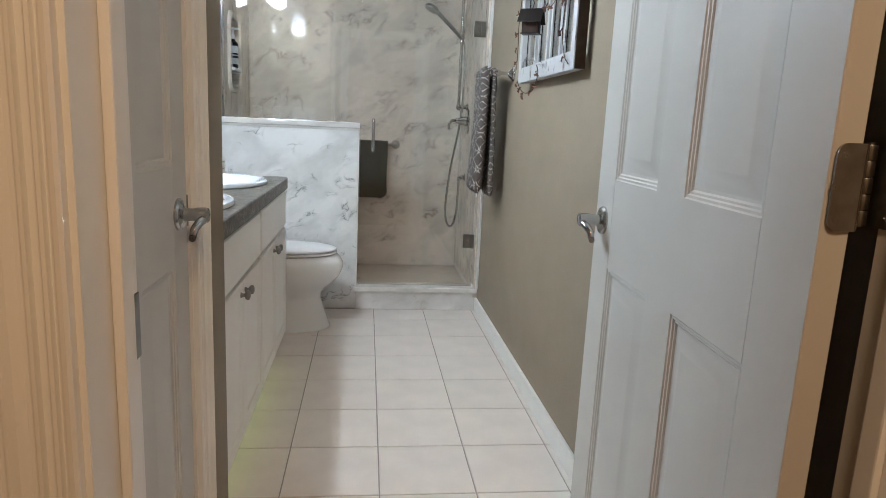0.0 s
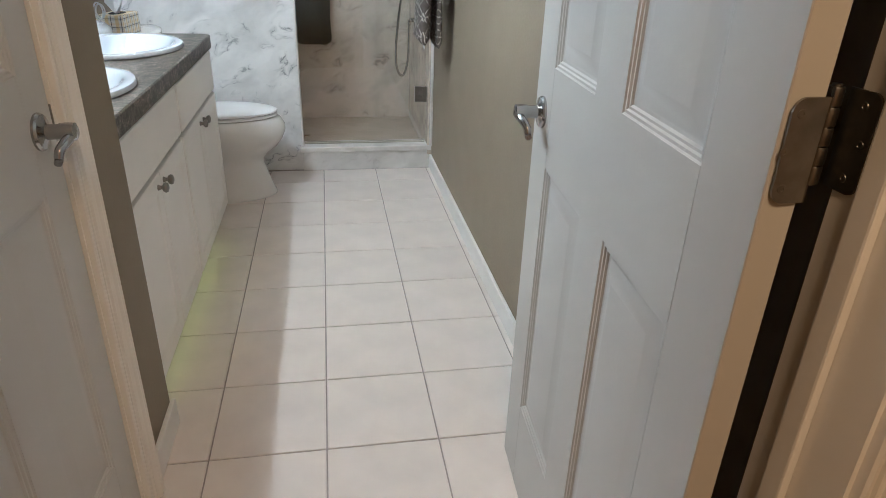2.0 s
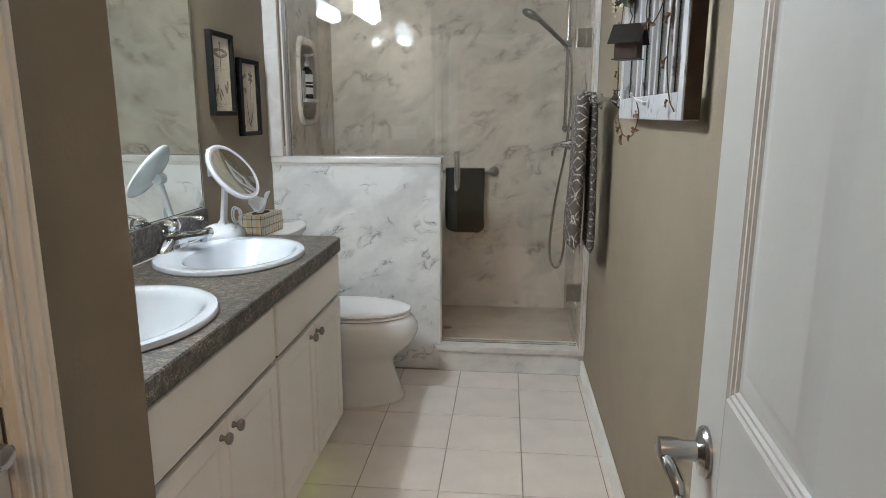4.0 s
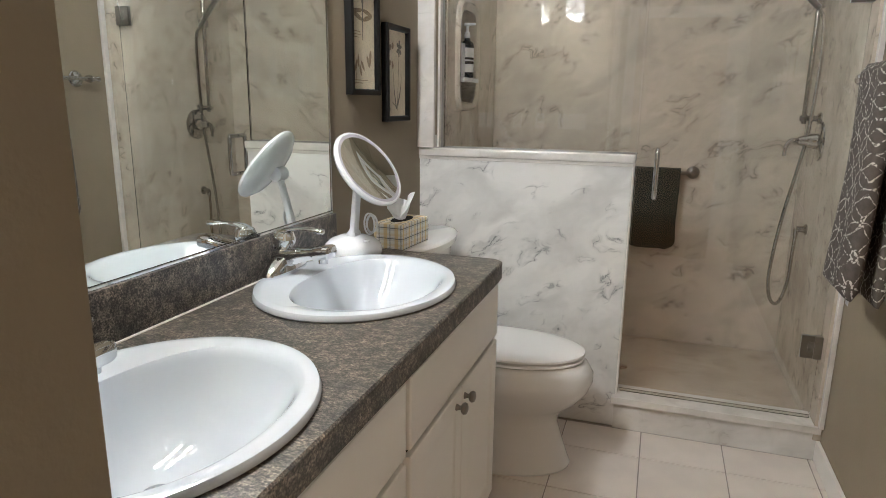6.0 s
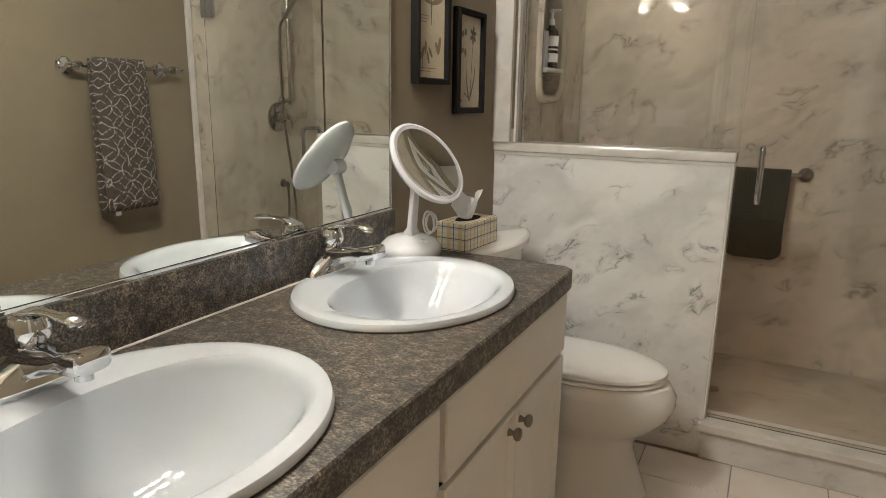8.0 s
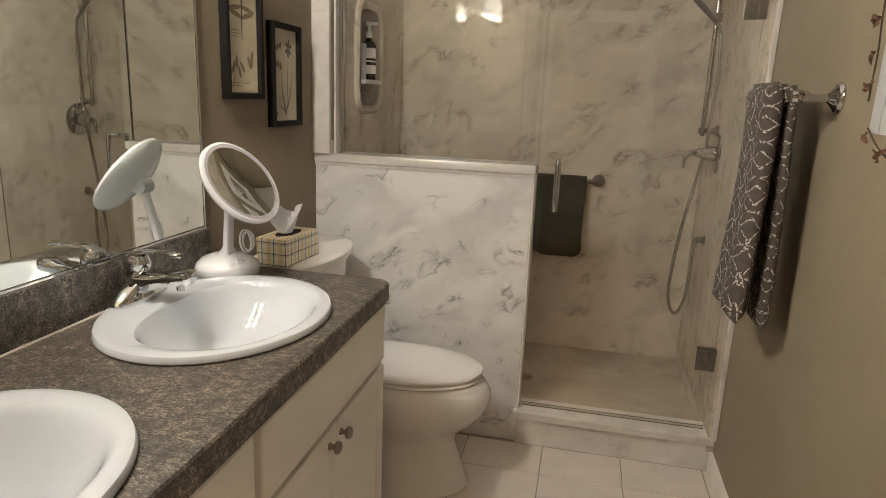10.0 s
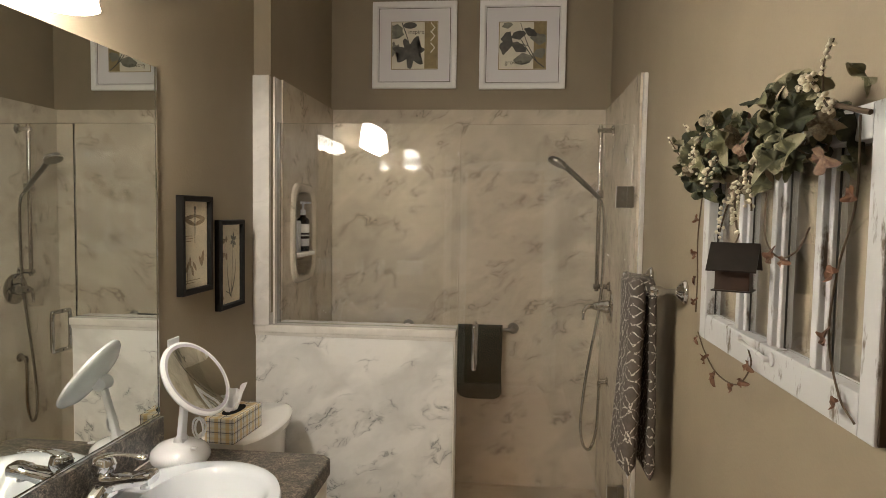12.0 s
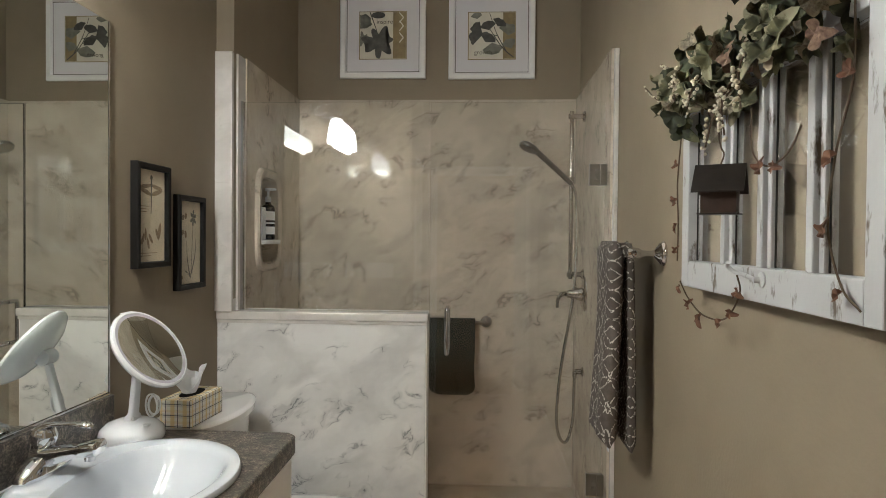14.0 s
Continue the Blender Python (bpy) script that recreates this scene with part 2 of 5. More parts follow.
def lathe(profile, place, axis=(0, 0, 1), seg=24, bm=None, squash=1.0, closed=False):
    """Turns (radius, height) pairs about an axis through place."""
    turn = Vector((0, 0, 1)).rotation_difference(Vector(axis).normalized()).to_matrix()
    loops = []
    for r, h in profile:
        loops.append([Vector(place) + turn @ Vector((max(r, 0.0002) * math.cos(2 * math.pi * i / seg), squash * max(r, 0.0002) * math.sin(2 * math.pi * i / seg), h)) for i in range(seg)])
    return rings(loops, bm, not closed, not closed)


def tube(points, radius, seg=10, bm=None):
    """A round bar along points; radius is a number or one number a point."""
    pts = [Vector(p) for p in points]
    rad = radius if isinstance(radius, (list, tuple)) else [radius] * len(pts)
    loops, up = [], None
    for i, p in enumerate(pts):
        d = (pts[min(i + 1, len(pts) - 1)] - pts[max(i - 1, 0)]).normalized()
        if up is None:
            up = d.orthogonal().normalized()
        up = (up - d * up.dot(d)).normalized()
        side = d.cross(up)
        loops.append([p + rad[i] * (math.cos(2 * math.pi * k / seg) * up + math.sin(2 * math.pi * k / seg) * side) for k in range(seg)])
    return rings(loops, bm)


def curve_points(ctrl, n=8):
    """A smooth line through control points."""
    c = [Vector(p) for p in ctrl]
    c = [2 * c[0] - c[1]] + c + [2 * c[-1] - c[-2]]
    out = []
    for a, b, d, e in zip(c, c[1:], c[2:], c[3:]):
        for i in range(n):
            t = i / n
            out.append(0.5 * (2 * b + (d - a) * t + (2 * a - 5 * b + 4 * d - e) * t * t + (3 * b - a - 3 * d + e) * t ** 3))
    out.append(c[-2])
    return out


def merge(bm, other):
    me = bpy.data.meshes.new("tmp")
    other.to_mesh(me)
    other.free()
    bm.from_mesh(me)
    bpy.data.meshes.remove(me)
    return bm


# ---- plan ----
LEFT, RIGHT, BACK = -1.0, 0.652, 3.64
ENTRY, HALL = -0.55, -0.67          # room face and hall face of the entry wall
JL, JR = -0.297, 0.530               # jambs of the entry
CLOSET_X, CLOSET_END = -0.427, 0.466  # closet wall
TOP = 3.14
PONY, CURB = 2.705, 2.674

# ---- structure ----
floor = solid("floor", box(LEFT - 0.1, RIGHT + 0.1, HALL - 0.01, BACK + 0.1, -0.08, -0.004), M_GROUT, "grout bed under pale square ceramic floor tiles", "floor")
solid("hall_floor", box(-2.0, 2.0, -3.0, HALL - 0.012, -0.08, 0.004), M_CARPET, "tan short-pile hall carpet", "floor")
solid("wall_left", box(LEFT - 0.1, LEFT, ENTRY, BACK, -0.05, TOP), M_WALL, "taupe painted wall with orange-peel texture", "wall")
solid("wall_right", box(RIGHT, RIGHT + 0.1, ENTRY, BACK, -0.05, TOP), M_WALL, "taupe painted wall with orange-peel texture", "wall")
solid("wall_back", box(LEFT - 0.1, RIGHT + 0.1, BACK, BACK + 0.1, -0.05, TOP), M_WALL, "taupe painted wall above the shower marble", "wall")
NICHE = (2.955, 3.205, 1.335, 1.735)


def pierced(x0, x1, y0, y1, z0, z1):
    """A slab in the y-z plane with the niche left open."""
    a, b, c, d = NICHE
    bm = box(x0, x1, y0, a, z0, z1)
    box(x0, x1, b, y1, z0, z1, bm=bm)
    box(x0, x1, a, b, z0, c, bm=bm)
    box(x0, x1, a, b, d, z1, bm=bm)
    return bm


solid("wall_shower_side", pierced(LEFT, -0.925, 2.69, BACK, 1.2, TOP), M_WALL, "taupe painted furring above the shower surround", "wall")
bm = box(-2.0, JL - 0.02, HALL, ENTRY, -0.05, TOP)
box(JR + 0.02, 2.0, HALL, ENTRY, -0.05, TOP, bm=bm)
box(JL - 0.02, JR + 0.02, HALL, ENTRY, 2.07, TOP, bm=bm)
solid("wall_entry", bm, M_WALL, "painted entry wall with a door opening", "wall")
# closet wall, with the opening of the closet door
CD0, CD1 = -0.49, 0.14
CLOSET_LABEL = "taupe painted closet wall ending beside the vanity"
solid("wall_closet", box(CLOSET_X - 0.1, CLOSET_X, CD1 + 0.02, CLOSET_END, -0.05, TOP), M_WALL, CLOSET_LABEL, "wall")
solid("wall_closet_near", box(CLOSET_X - 0.1, CLOSET_X, ENTRY, CD0 - 0.02, -0.05, TOP), M_WALL, CLOSET_LABEL, "wall")
solid("wall_closet_header", box(CLOSET_X - 0.1, CLOSET_X, CD0 - 0.0199, CD1 + 0.0199, 2.07, TOP), M_WALL, "taupe painted wall over the closet door", "wall")
solid("wall_closet_end", box(LEFT, CLOSET_X - 0.1, CLOSET_END - 0.1, CLOSET_END, -0.05, TOP), M_WALL, "taupe painted wall facing the vanity end", "wall")
solid("ceiling", box(LEFT - 0.1, RIGHT + 0.1, ENTRY, BACK + 0.1, TOP, TOP + 0.1), M_CEIL, "white painted ceiling", "ceiling")
bm = box(-2.1, -2.0, -3.0, HALL, -0.05, 2.5)
box(2.0, 2.1, -3.0, HALL, -0.05, 2.5, bm=bm)
box(-2.1, 2.1, -3.1, -3.0, -0.05, 2.5, bm=bm)
solid("wall_hall", bm, M_HALLWALL, "tan painted hall walls", "wall")
solid("ceiling_hall", box(-2.1, 2.1, -3.1, HALL, 2.4, 2.5), M_CEIL, "white hall ceiling", "ceiling")
solid("baseboard_right", box(RIGHT - 0.014, RIGHT, 0.0, 2.70, 0.0, 0.085, 0.004), M_TRIM, "white painted baseboard along the wall", "baseboard")
solid("baseboard_closet", box(CLOSET_X, CLOSET_X + 0.014, 0.225, CLOSET_END + 0.012, 0.0, 0.085, 0.004), M_TRIM, "white painted baseboard below the closet wall", "baseboard")


# ---- doors ----
def rect_loops(x0, x1, z0, z1, steps, sign=1):
    """Frames set ever further in: (inset, y) pairs."""
    return [[Vector((x0 + i, sign * y, z0 + i)), Vector((x1 - i, sign * y, z0 + i)), Vector((x1 - i, sign * y, z1 - i)), Vector((x0 + i, sign * y, z1 - i))] for i, y in steps]


DOOR_H, DOOR_T = 2.03, 0.035


def panel_door(owner, w, latch_at, lever_way, st0=0.111, st1=0.111):
    """A six-panel moulded door, its faces at y = 0 and y = -DOOR_T, x from one edge to the other."""
    st, mid = st0 * w / 0.78, 0.111 * w / 0.78
    far = st1 * w / 0.78
    pw = (w - st - far - mid) / 2
    t = DOOR_T
    for a, b in ((0, st), (w - far, w)):
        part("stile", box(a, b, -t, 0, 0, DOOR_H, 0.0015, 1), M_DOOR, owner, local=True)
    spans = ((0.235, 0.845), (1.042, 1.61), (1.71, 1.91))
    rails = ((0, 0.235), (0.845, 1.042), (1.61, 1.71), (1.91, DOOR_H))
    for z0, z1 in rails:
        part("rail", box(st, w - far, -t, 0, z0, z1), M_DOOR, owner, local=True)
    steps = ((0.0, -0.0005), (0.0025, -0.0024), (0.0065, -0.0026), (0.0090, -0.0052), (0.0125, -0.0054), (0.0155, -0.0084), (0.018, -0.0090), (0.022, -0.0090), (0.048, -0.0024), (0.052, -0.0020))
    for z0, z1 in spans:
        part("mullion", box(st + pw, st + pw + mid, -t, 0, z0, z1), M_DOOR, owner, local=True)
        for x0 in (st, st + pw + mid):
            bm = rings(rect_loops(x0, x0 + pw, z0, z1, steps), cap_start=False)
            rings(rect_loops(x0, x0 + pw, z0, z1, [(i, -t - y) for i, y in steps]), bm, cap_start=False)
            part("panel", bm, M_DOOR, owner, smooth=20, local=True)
    # lever set
    hz = 0.945
    for sign, y0 in ((1, 0.0), (-1, -t)):
        rose = part("rose", lathe([(0.0, 0), (0.032, 0), (0.032, 0.004), (0.029, 0.008), (0.020, 0.010), (0.0135, 0.013), (0.0125, 0.03), (0.0145, 0.034), (0.0155, 0.045), (0.0150, 0.057), (0.011, 0.059), (0.0, 0.059)], (latch_at, y0, hz), (0, sign, 0), 28), M_CHROME_DULL, owner, "satin chrome lever rose", local=True)
        ctrl = [(latch_at + lever_way * f, y0 + sign * g, hz + h) for f, g, h in ((0, 0.048, -0.002), (0.012, 0.049, -0.008), (0.028, 0.045, -0.014), (0.040, 0.040, -0.024), (0.044, 0.038, -0.036), (0.052, 0.039, -0.039))]
        pts = curve_points(ctrl, 5)
        part("lever", tube(pts, [0.0095 - 0.003 * i / len(pts) for i in range(len(pts))], 12), M_CHROME_DULL, rose, "curved satin chrome lever", local=True)


M_CHROME_DULL = mat("satin_chrome", (0.42, 0.42, 0.42), 0.2, 1.0, bump=0.02, bump_scale=300)

door_1 = thing("door_1", 0.433, -0.575, 0.008, 86.6, "white six-panel door standing open against the wall", "door", kind="structure")
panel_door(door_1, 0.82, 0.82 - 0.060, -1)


def rounded_plate(at, w, h, r, thick, way, out):
    """A thin plate from a corner outwards along way, its two far corners rounded."""
    way, out = Vector(way), Vector(out)
    edge = [(0.0, -h / 2)]
    edge += [(w - r + r * math.sin(q), -h / 2 + r - r * math.cos(q)) for q in [math.pi / 2 * i / 6 for i in range(7)]]
    edge += [(w - r + r * math.cos(q), h / 2 - r + r * math.sin(q)) for q in [math.pi / 2 * i / 6 for i in range(7)]]
    edge += [(0.0, h / 2)]
    return rings([[Vector(at) + way * u + Vector((0, 0, v)) + out * k for u, v in edge] for k in (0.0, thick)])


HINGE_X, HINGE_Y = 0.5150, -0.531
for hz in (0.25, 1.102, 1.83):
    h = part("hinge", tube([(HINGE_X, HINGE_Y, hz - 0.049), (HINGE_X, HINGE_Y, hz + 0.050)], 0.0045, 14), M_STEEL, door_1, "worn steel butt hinge with rounded leaves")
    for k in range(5):
        z0 = hz - 0.048 + 0.0192 * k
        part("knuckle", lathe([(0, 0.0004), (0.0074, 0.0006), (0.0079, 0.002), (0.0079, 0.0172), (0.0074, 0.0186), (0, 0.0188)], (HINGE_X, HINGE_Y, z0), seg=16), M_STEEL, h)
    web = Vector((HINGE_X - 0.006, HINGE_Y - 0.004, 0)) - Vector((0.4705, -0.5795, 0))
    bm = rounded_plate((0.4705, -0.5768, hz), 0.034, 0.096, 0.013, 0.003, (-1, -0.02, 0), (0, -1, 0))
    merge(bm, rounded_plate((0.4705, -0.5782, hz), web.length, 0.096, 0.002, 0.0025, web.normalized(), (0.55, -0.83, 0)))
    part("leaf", bm, M_STEEL, h)
    part("leaf", rounded_plate((JR - 0.0005, HINGE_Y - 0.004, hz), 0.040, 0.096, 0.011, 0.0026, (0, -1, 0), (-1, 0, 0)), M_STEEL, h)
    for dz, du in ((-0.034, 0.004), (0.0, 0.012), (0.034, 0.004)):
        for place, out in (((0.4500 - du, -0.5800, hz + dz), (0, -1, 0)), ((JR - 0.0032, HINGE_Y - 0.022 - du, hz + dz), (-1, 0, 0))):
            part("screw", lathe([(0, 0), (0.0046, 0), (0.0042, 0.0009), (0.002, 0.0011), (0.0016, 0.0004), (0, 0.0004)], place, out, 12), M_STEEL, h)

door_2 = thing("door_2", CLOSET_X - 0.004, CD1 + 0.006, 0.008, -90, "white six-panel closet door, pulled nearly shut", "door", kind="structure")
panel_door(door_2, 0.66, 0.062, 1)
part("latch_bolt", box(CLOSET_X - 0.022, CLOSET_X - 0.012, CD1 + 0.006, CD1 + 0.016, 0.935, 0.965), M_STEEL, door_2)

# ---- door frames ----
CASING = ((0.0, 0.0), (0.0, 0.011), (0.003, 0.014), (0.007, 0.014), (0.0085, 0.009), (0.012, 0.009), (0.0135, 0.014), (0.0165, 0.015), (0.018, 0.010), (0.025, 0.011), (0.0265, 0.017), (0.0295, 0.0175), (0.031, 0.012), (0.037, 0.013), (0.044, 0.018), (0.048, 0.024), (0.0505, 0.0245), (0.052, 0.019), (0.057, 0.020), (0.062, 0.025), (0.066, 0.023), (0.068, 0.016), (0.068, 0.0))


def casing_strip(edge, side, face, outward, z1, along):
    """A moulded casing up one side of an opening. along: the axis across the casing, 'x' or 'y'."""
    loops = []
    for z in (0.0, z1):
        loop = []
        for u, d in CASING:
            a, b = edge + side * u, face + outward * d
            loop.append(Vector((a, b, z)) if along == "x" else Vector((b, a, z)))
        loops.append(loop)
    return rings(loops)


def casing_head(a0, a1, face, outward, z0, along):
    loops = []
    for a in (a0, a1):
        loop = []
        for u, d in CASING:
            loop.append(Vector((a, face + outward * d, z0 + u)) if along == "x" else Vector((face + outward * d, a, z0 + u)))
        loops.append(loop)
    return rings(loops)


frame_1 = thing("door_frame", JL, HALL, 0, 0, "white painted door frame with moulded casing", "door frame", kind="structure")
part("jamb", box(JL - 0.018, JL, HALL - 0.004, ENTRY + 0.004, 0, 2.055), M_TRIM, frame_1)
part("jamb", box(JR, JR + 0.018, HALL - 0.004, ENTRY + 0.004, 0, 2.055), M_TRIM, frame_1)
part("head", box(JL - 0.018, JR + 0.018, HALL - 0.004, ENTRY + 0.004, 2.055, 2.073), M_TRIM, frame_1)
part("stop", box(JL, JL + 0.011, -0.614, -0.584, 0, 2.055, 0.003), M_TRIM, frame_1)
part("stop", box(JR - 0.011, JR, -0.613, -0.583, 0, 2.055, 0.003), M_TRIM, frame_1)
part("casing", casing_strip(JL - 0.006, -1, HALL - 0.004, -1, 2.06, "x"), M_TRIM, frame_1, smooth=20)
part("casing", casing_strip(JR + 0.006, 1, HALL - 0.004, -1, 2.06, "x"), M_TRIM, frame_1, smooth=20)
part("casing", casing_head(JL - 0.066, JR + 0.066, HALL - 0.004, -1, 2.061, "x"), M_TRIM, frame_1, smooth=20)
part("casing", casing_strip(JL - 0.006, -1, ENTRY + 0.004, 1, 2.06, "x"), M_TRIM, frame_1, smooth=20)
part("casing", casing_head(JL - 0.066, JR + 0.066, ENTRY + 0.004, 1, 2.061, "x"), M_TRIM, frame_1, smooth=20)
part("strike_plate", box(JL, JL + 0.002, -0.570, -0.546, 0.895, 0.965, 0.0008, 1), M_STEEL, frame_1, "steel strike plate")

frame_2 = thing("door_frame", CLOSET_X, CD1, 0, 0, "white painted closet door frame with moulded casing", "door frame", kind="structure")
part("jamb", box(CLOSET_X - 0.1, CLOSET_X + 0.002, CD1 + 0.009, CD1 + 0.02, 0, 2.055), M_TRIM, frame_2)
part("jamb", box(CLOSET_X - 0.1, CLOSET_X + 0.002, CD0 - 0.02, CD0 - 0.004, 0, 2.055), M_TRIM, frame_2)
part("head", box(CLOSET_X - 0.1, CLOSET_X + 0.002, CD0 - 0.02, CD1 + 0.02, 2.055, 2.07), M_TRIM, frame_2)
part("stop", box(CLOSET_X - 0.06, CLOSET_X - 0.045, CD1 - 0.004, CD1 + 0.0085, 0, 2.055), M_TRIM, frame_2)
part("casing", casing_strip(CD1 + 0.014, 1, CLOSET_X + 0.002, 1, 2.06, "y"), M_TRIM, frame_2, smooth=20)
part("casing", casing_head(CD0 - 0.05, CD1 + 0.076, CLOSET_X + 0.002, 1, 2.061, "y"), M_TRIM, frame_2, smooth=20)
part("strike_plate", box(CLOSET_X - 0.035, CLOSET_X - 0.002, CD1 + 0.0068, CD1 + 0.0088, 0.92, 0.985), M_STEEL, frame_2, "dark steel strike plate")

# ---- shower ----
pony = thing("pony_wall", -0.55, PONY, 0, 0, "white veined marble half wall beside the toilet", "half wall", kind="structure")
part("slab", box(LEFT, -0.118, PONY, 2.822, 0, 1.112, 0.003), M_MARBLE, pony)
part("cap", box(LEFT - 0.001, -0.108, PONY - 0.014, 2.838, 1.1125, 1.147, 0.006), M_TRIMSTONE, pony)
part("bead", box(LEFT, -0.113, PONY - 0.006, PONY - 0.0002, 1.098, 1.112, 0.002), M_TRIMSTONE, pony)
part("edge_trim", box(-0.1185, -0.112, PONY + 0.004, 2.818, 0.1455, 1.112, 0.002), M_SILICONE, pony)
curb = thing("shower_curb", 0.26, 2.7, 0, 0, "white marble shower curb with a projecting top", "curb", kind="structure")
part("riser", box(-0.1185, RIGHT, 2.690, 2.80, 0, 0.113), M_RISER, curb)
part("top", box(-0.132, RIGHT - 0.003, CURB, 2.822, 0.1132, 0.145, 0.005), M_TRIMSTONE, curb)
solid("shower_floor", box(LEFT, RIGHT, 2.80, BACK, -0.003, 0.085), M_PAN, "veined tan marble shower pan", "shower floor")
surround = thing("shower_surround", 0, BACK, 0, 0, "veined cultured-marble shower wall panels", "wall panel", kind="structure")
part("panel", box(-0.915, RIGHT - 0.02, 3.625, BACK, 0.0855, 2.23, 0.002), M_MARBLE_DIM, surround)
part("panel", pierced(-0.9245, -0.91, 2.8005, 3.6245, 0.0855, 2.23), M_MARBLE_DIM, surround)
part("niche_back", box(LEFT + 0.001, LEFT + 0.008, NICHE[0], NICHE[1], NICHE[2], NICHE[3]), M_MARBLE_DIM, surround)
part("panel", box(LEFT, -0.9249, 2.825, 3.6245, 0.0855, 1.1995), M_MARBLE_DIM, surround)
part("panel", box(RIGHT - 0.027, RIGHT, 2.683, 3.6245, 0.0855, 2.23, 0.002), M_MARBLE_DIM, surround)
part("trim", box(RIGHT - 0.018, RIGHT - 0.001, 2.655, 2.6825, 0.1455, 2.225, 0.004), M_TRIMSTONE, surround)
part("trim", box(LEFT, -0.926, 2.672, 2.80, 1.1475, 2.228, 0.004), M_TRIMSTONE, surround)
part("trim", box(-0.9258, -0.916, 2.715, 2.8003, 1.1475, 2.228, 0.002), M_TRIMSTONE, surround)

fixed = thing("shower_screen", -0.5, 2.75, 1.147, 0, "clear glass shower screen on the half wall", "glass screen")
part("pane", box(-0.903, -0.113, 2.746, 2.756, 1.149, 2.032, 0.001, 1), M_GLASS, fixed).visible_shadow = False
part("channel", box(-0.9155, -0.9035, 2.740, 2.762, 1.1475, 2.036), M_CHROME, fixed, "chrome wall channel")
part("channel", box(-0.903, -0.113, 2.7445, 2.7575, 1.1472, 1.150), M_CHROME, fixed, "chrome base channel")
gdoor = thing("shower_door", 0.25, 2.75, 0.146, 0, "frameless clear glass shower door, shut", "shower door")
part("pane", box(-0.106, 0.618, 2.746, 2.756, 0.1585, 2.030, 0.001, 1), M_GLASS, gdoor).visible_shadow = False
part("sweep", box(-0.104, 0.616, 2.7455, 2.7565, 0.1465, 0.158), glass("clear_vinyl", (0.8, 0.78, 0.7), 0.2), gdoor, "clear vinyl sweep")
for hz in (0.439, 1.728):
    bm = box(0.552, 0.606, 2.739, 2.763, hz - 0.045, hz + 0.045, 0.003)
    h = part("hinge", bm, M_NICKEL, gdoor, "brushed nickel glass hinge")
    part("plate", box(0.596, 0.624, 2.733, 2.769, hz - 0.045, hz + 0.045, 0.003), M_NICKEL, h)
    part("pivot", box(0.574, 0.594, 2.7355, 2.7385, hz - 0.02, hz + 0.022, 0.001, 1), M_STEEL, h)
ctrl = [(-0.03, 2.746, 1.165), (-0.03, 2.705, 1.166), (-0.03, 2.69, 1.155), (-0.03, 2.688, 1.075), (-0.03, 2.69, 0.995), (-0.03, 2.705, 0.984), (-0.03, 2.746, 0.985)]
part("handle", tube(curve_points(ctrl, 6), 0.0095, 14), M_CHROME, gdoor, "chrome D-shaped pull")
ctrl = [(-0.03, 2.756, 1.165), (-0.03, 2.797, 1.166), (-0.03, 2.812, 1.155), (-0.03, 2.814, 1.075), (-0.03, 2.812, 0.995), (-0.03, 2.797, 0.984), (-0.03, 2.756, 0.985)]
part("handle", tube(curve_points(ctrl, 6), 0.0095, 14), M_CHROME, gdoor, "chrome D-shaped pull")

# rail, hand shower, valve, hose
WX = RIGHT - 0.027
RY = 3.31
rail = thing("shower_rail", WX, RY, 1.28, 0, "chrome slide rail with hand shower and hose", "shower set")
part("bar", tube([(0.560, RY, 1.262), (0.560, RY, 2.10)], 0.0105, 16), M_SHOWERMETAL, rail)
for z in (1.285, 2.075):
    b = part("bracket", tube([(WX, RY, z), (0.542, RY, z)], 0.0125, 16), M_SHOWERMETAL, rail)
    part("flange", lathe([(0, 0), (0.027, 0), (0.027, 0.006), (0.02, 0.014), (0, 0.014)], (WX, RY, z), (-1, 0, 0), 24), M_SHOWERMETAL, b)
part("slider", box(0.540, 0.582, RY - 0.022, RY + 0.02, 1.735, 1.775, 0.008), M_SHOWERMETAL, rail)
grip = curve_points([(0.555, RY - 0.035, 1.735), (0.50, RY - 0.05, 1.785), (0.43, RY - 0.07, 1.845), (0.375, RY - 0.09, 1.89)], 5)
hs = part("hand_shower", tube(grip, [0.012] * 5 + [0.0135] * 6 + [0.014] * 5, 14), M_NICKEL, rail, "grey chrome hand shower")
hd = Vector((-0.45, -0.15, -0.88)).normalized()
part("shower_face", lathe([(0, -0.022), (0.02, -0.022), (0.045, -0.012), (0.05, 0.0), (0.047, 0.009), (0, 0.009)], (0.338, RY - 0.10, 1.905), hd, 28), M_NICKEL, hs)
HOSE_Y = 3.29
hose = curve_points([(0.556, RY - 0.035, 1.735), (0.575, RY - 0.05, 1.68), (0.585, RY - 0.045, 1.5), (0.570, RY - 0.05, 1.2), (0.515, RY - 0.06, 0.85), (0.492, RY - 0.06, 0.60), (0.508, RY - 0.05, 0.48), (0.545, RY - 0.04, 0.455), (0.575, RY - 0.03, 0.55), (0.582, HOSE_Y, 0.70), (0.585, HOSE_Y, 0.785)], 9)
part("hose", tube(hose, 0.0075, 10), M_SHOWERMETAL, rail, "flexible chrome hose")
elbow = thing("hose_outlet", WX, HOSE_Y, 0.80, 0, "chrome wall elbow for the shower hose", "fitting")
part("flange", lathe([(0, 0), (0.024, 0), (0.024, 0.006), (0.014, 0.012), (0.012, 0.04), (0, 0.042)], (WX, HOSE_Y, 0.80), (-1, 0, 0), 24), M_SHOWERMETAL, elbow)
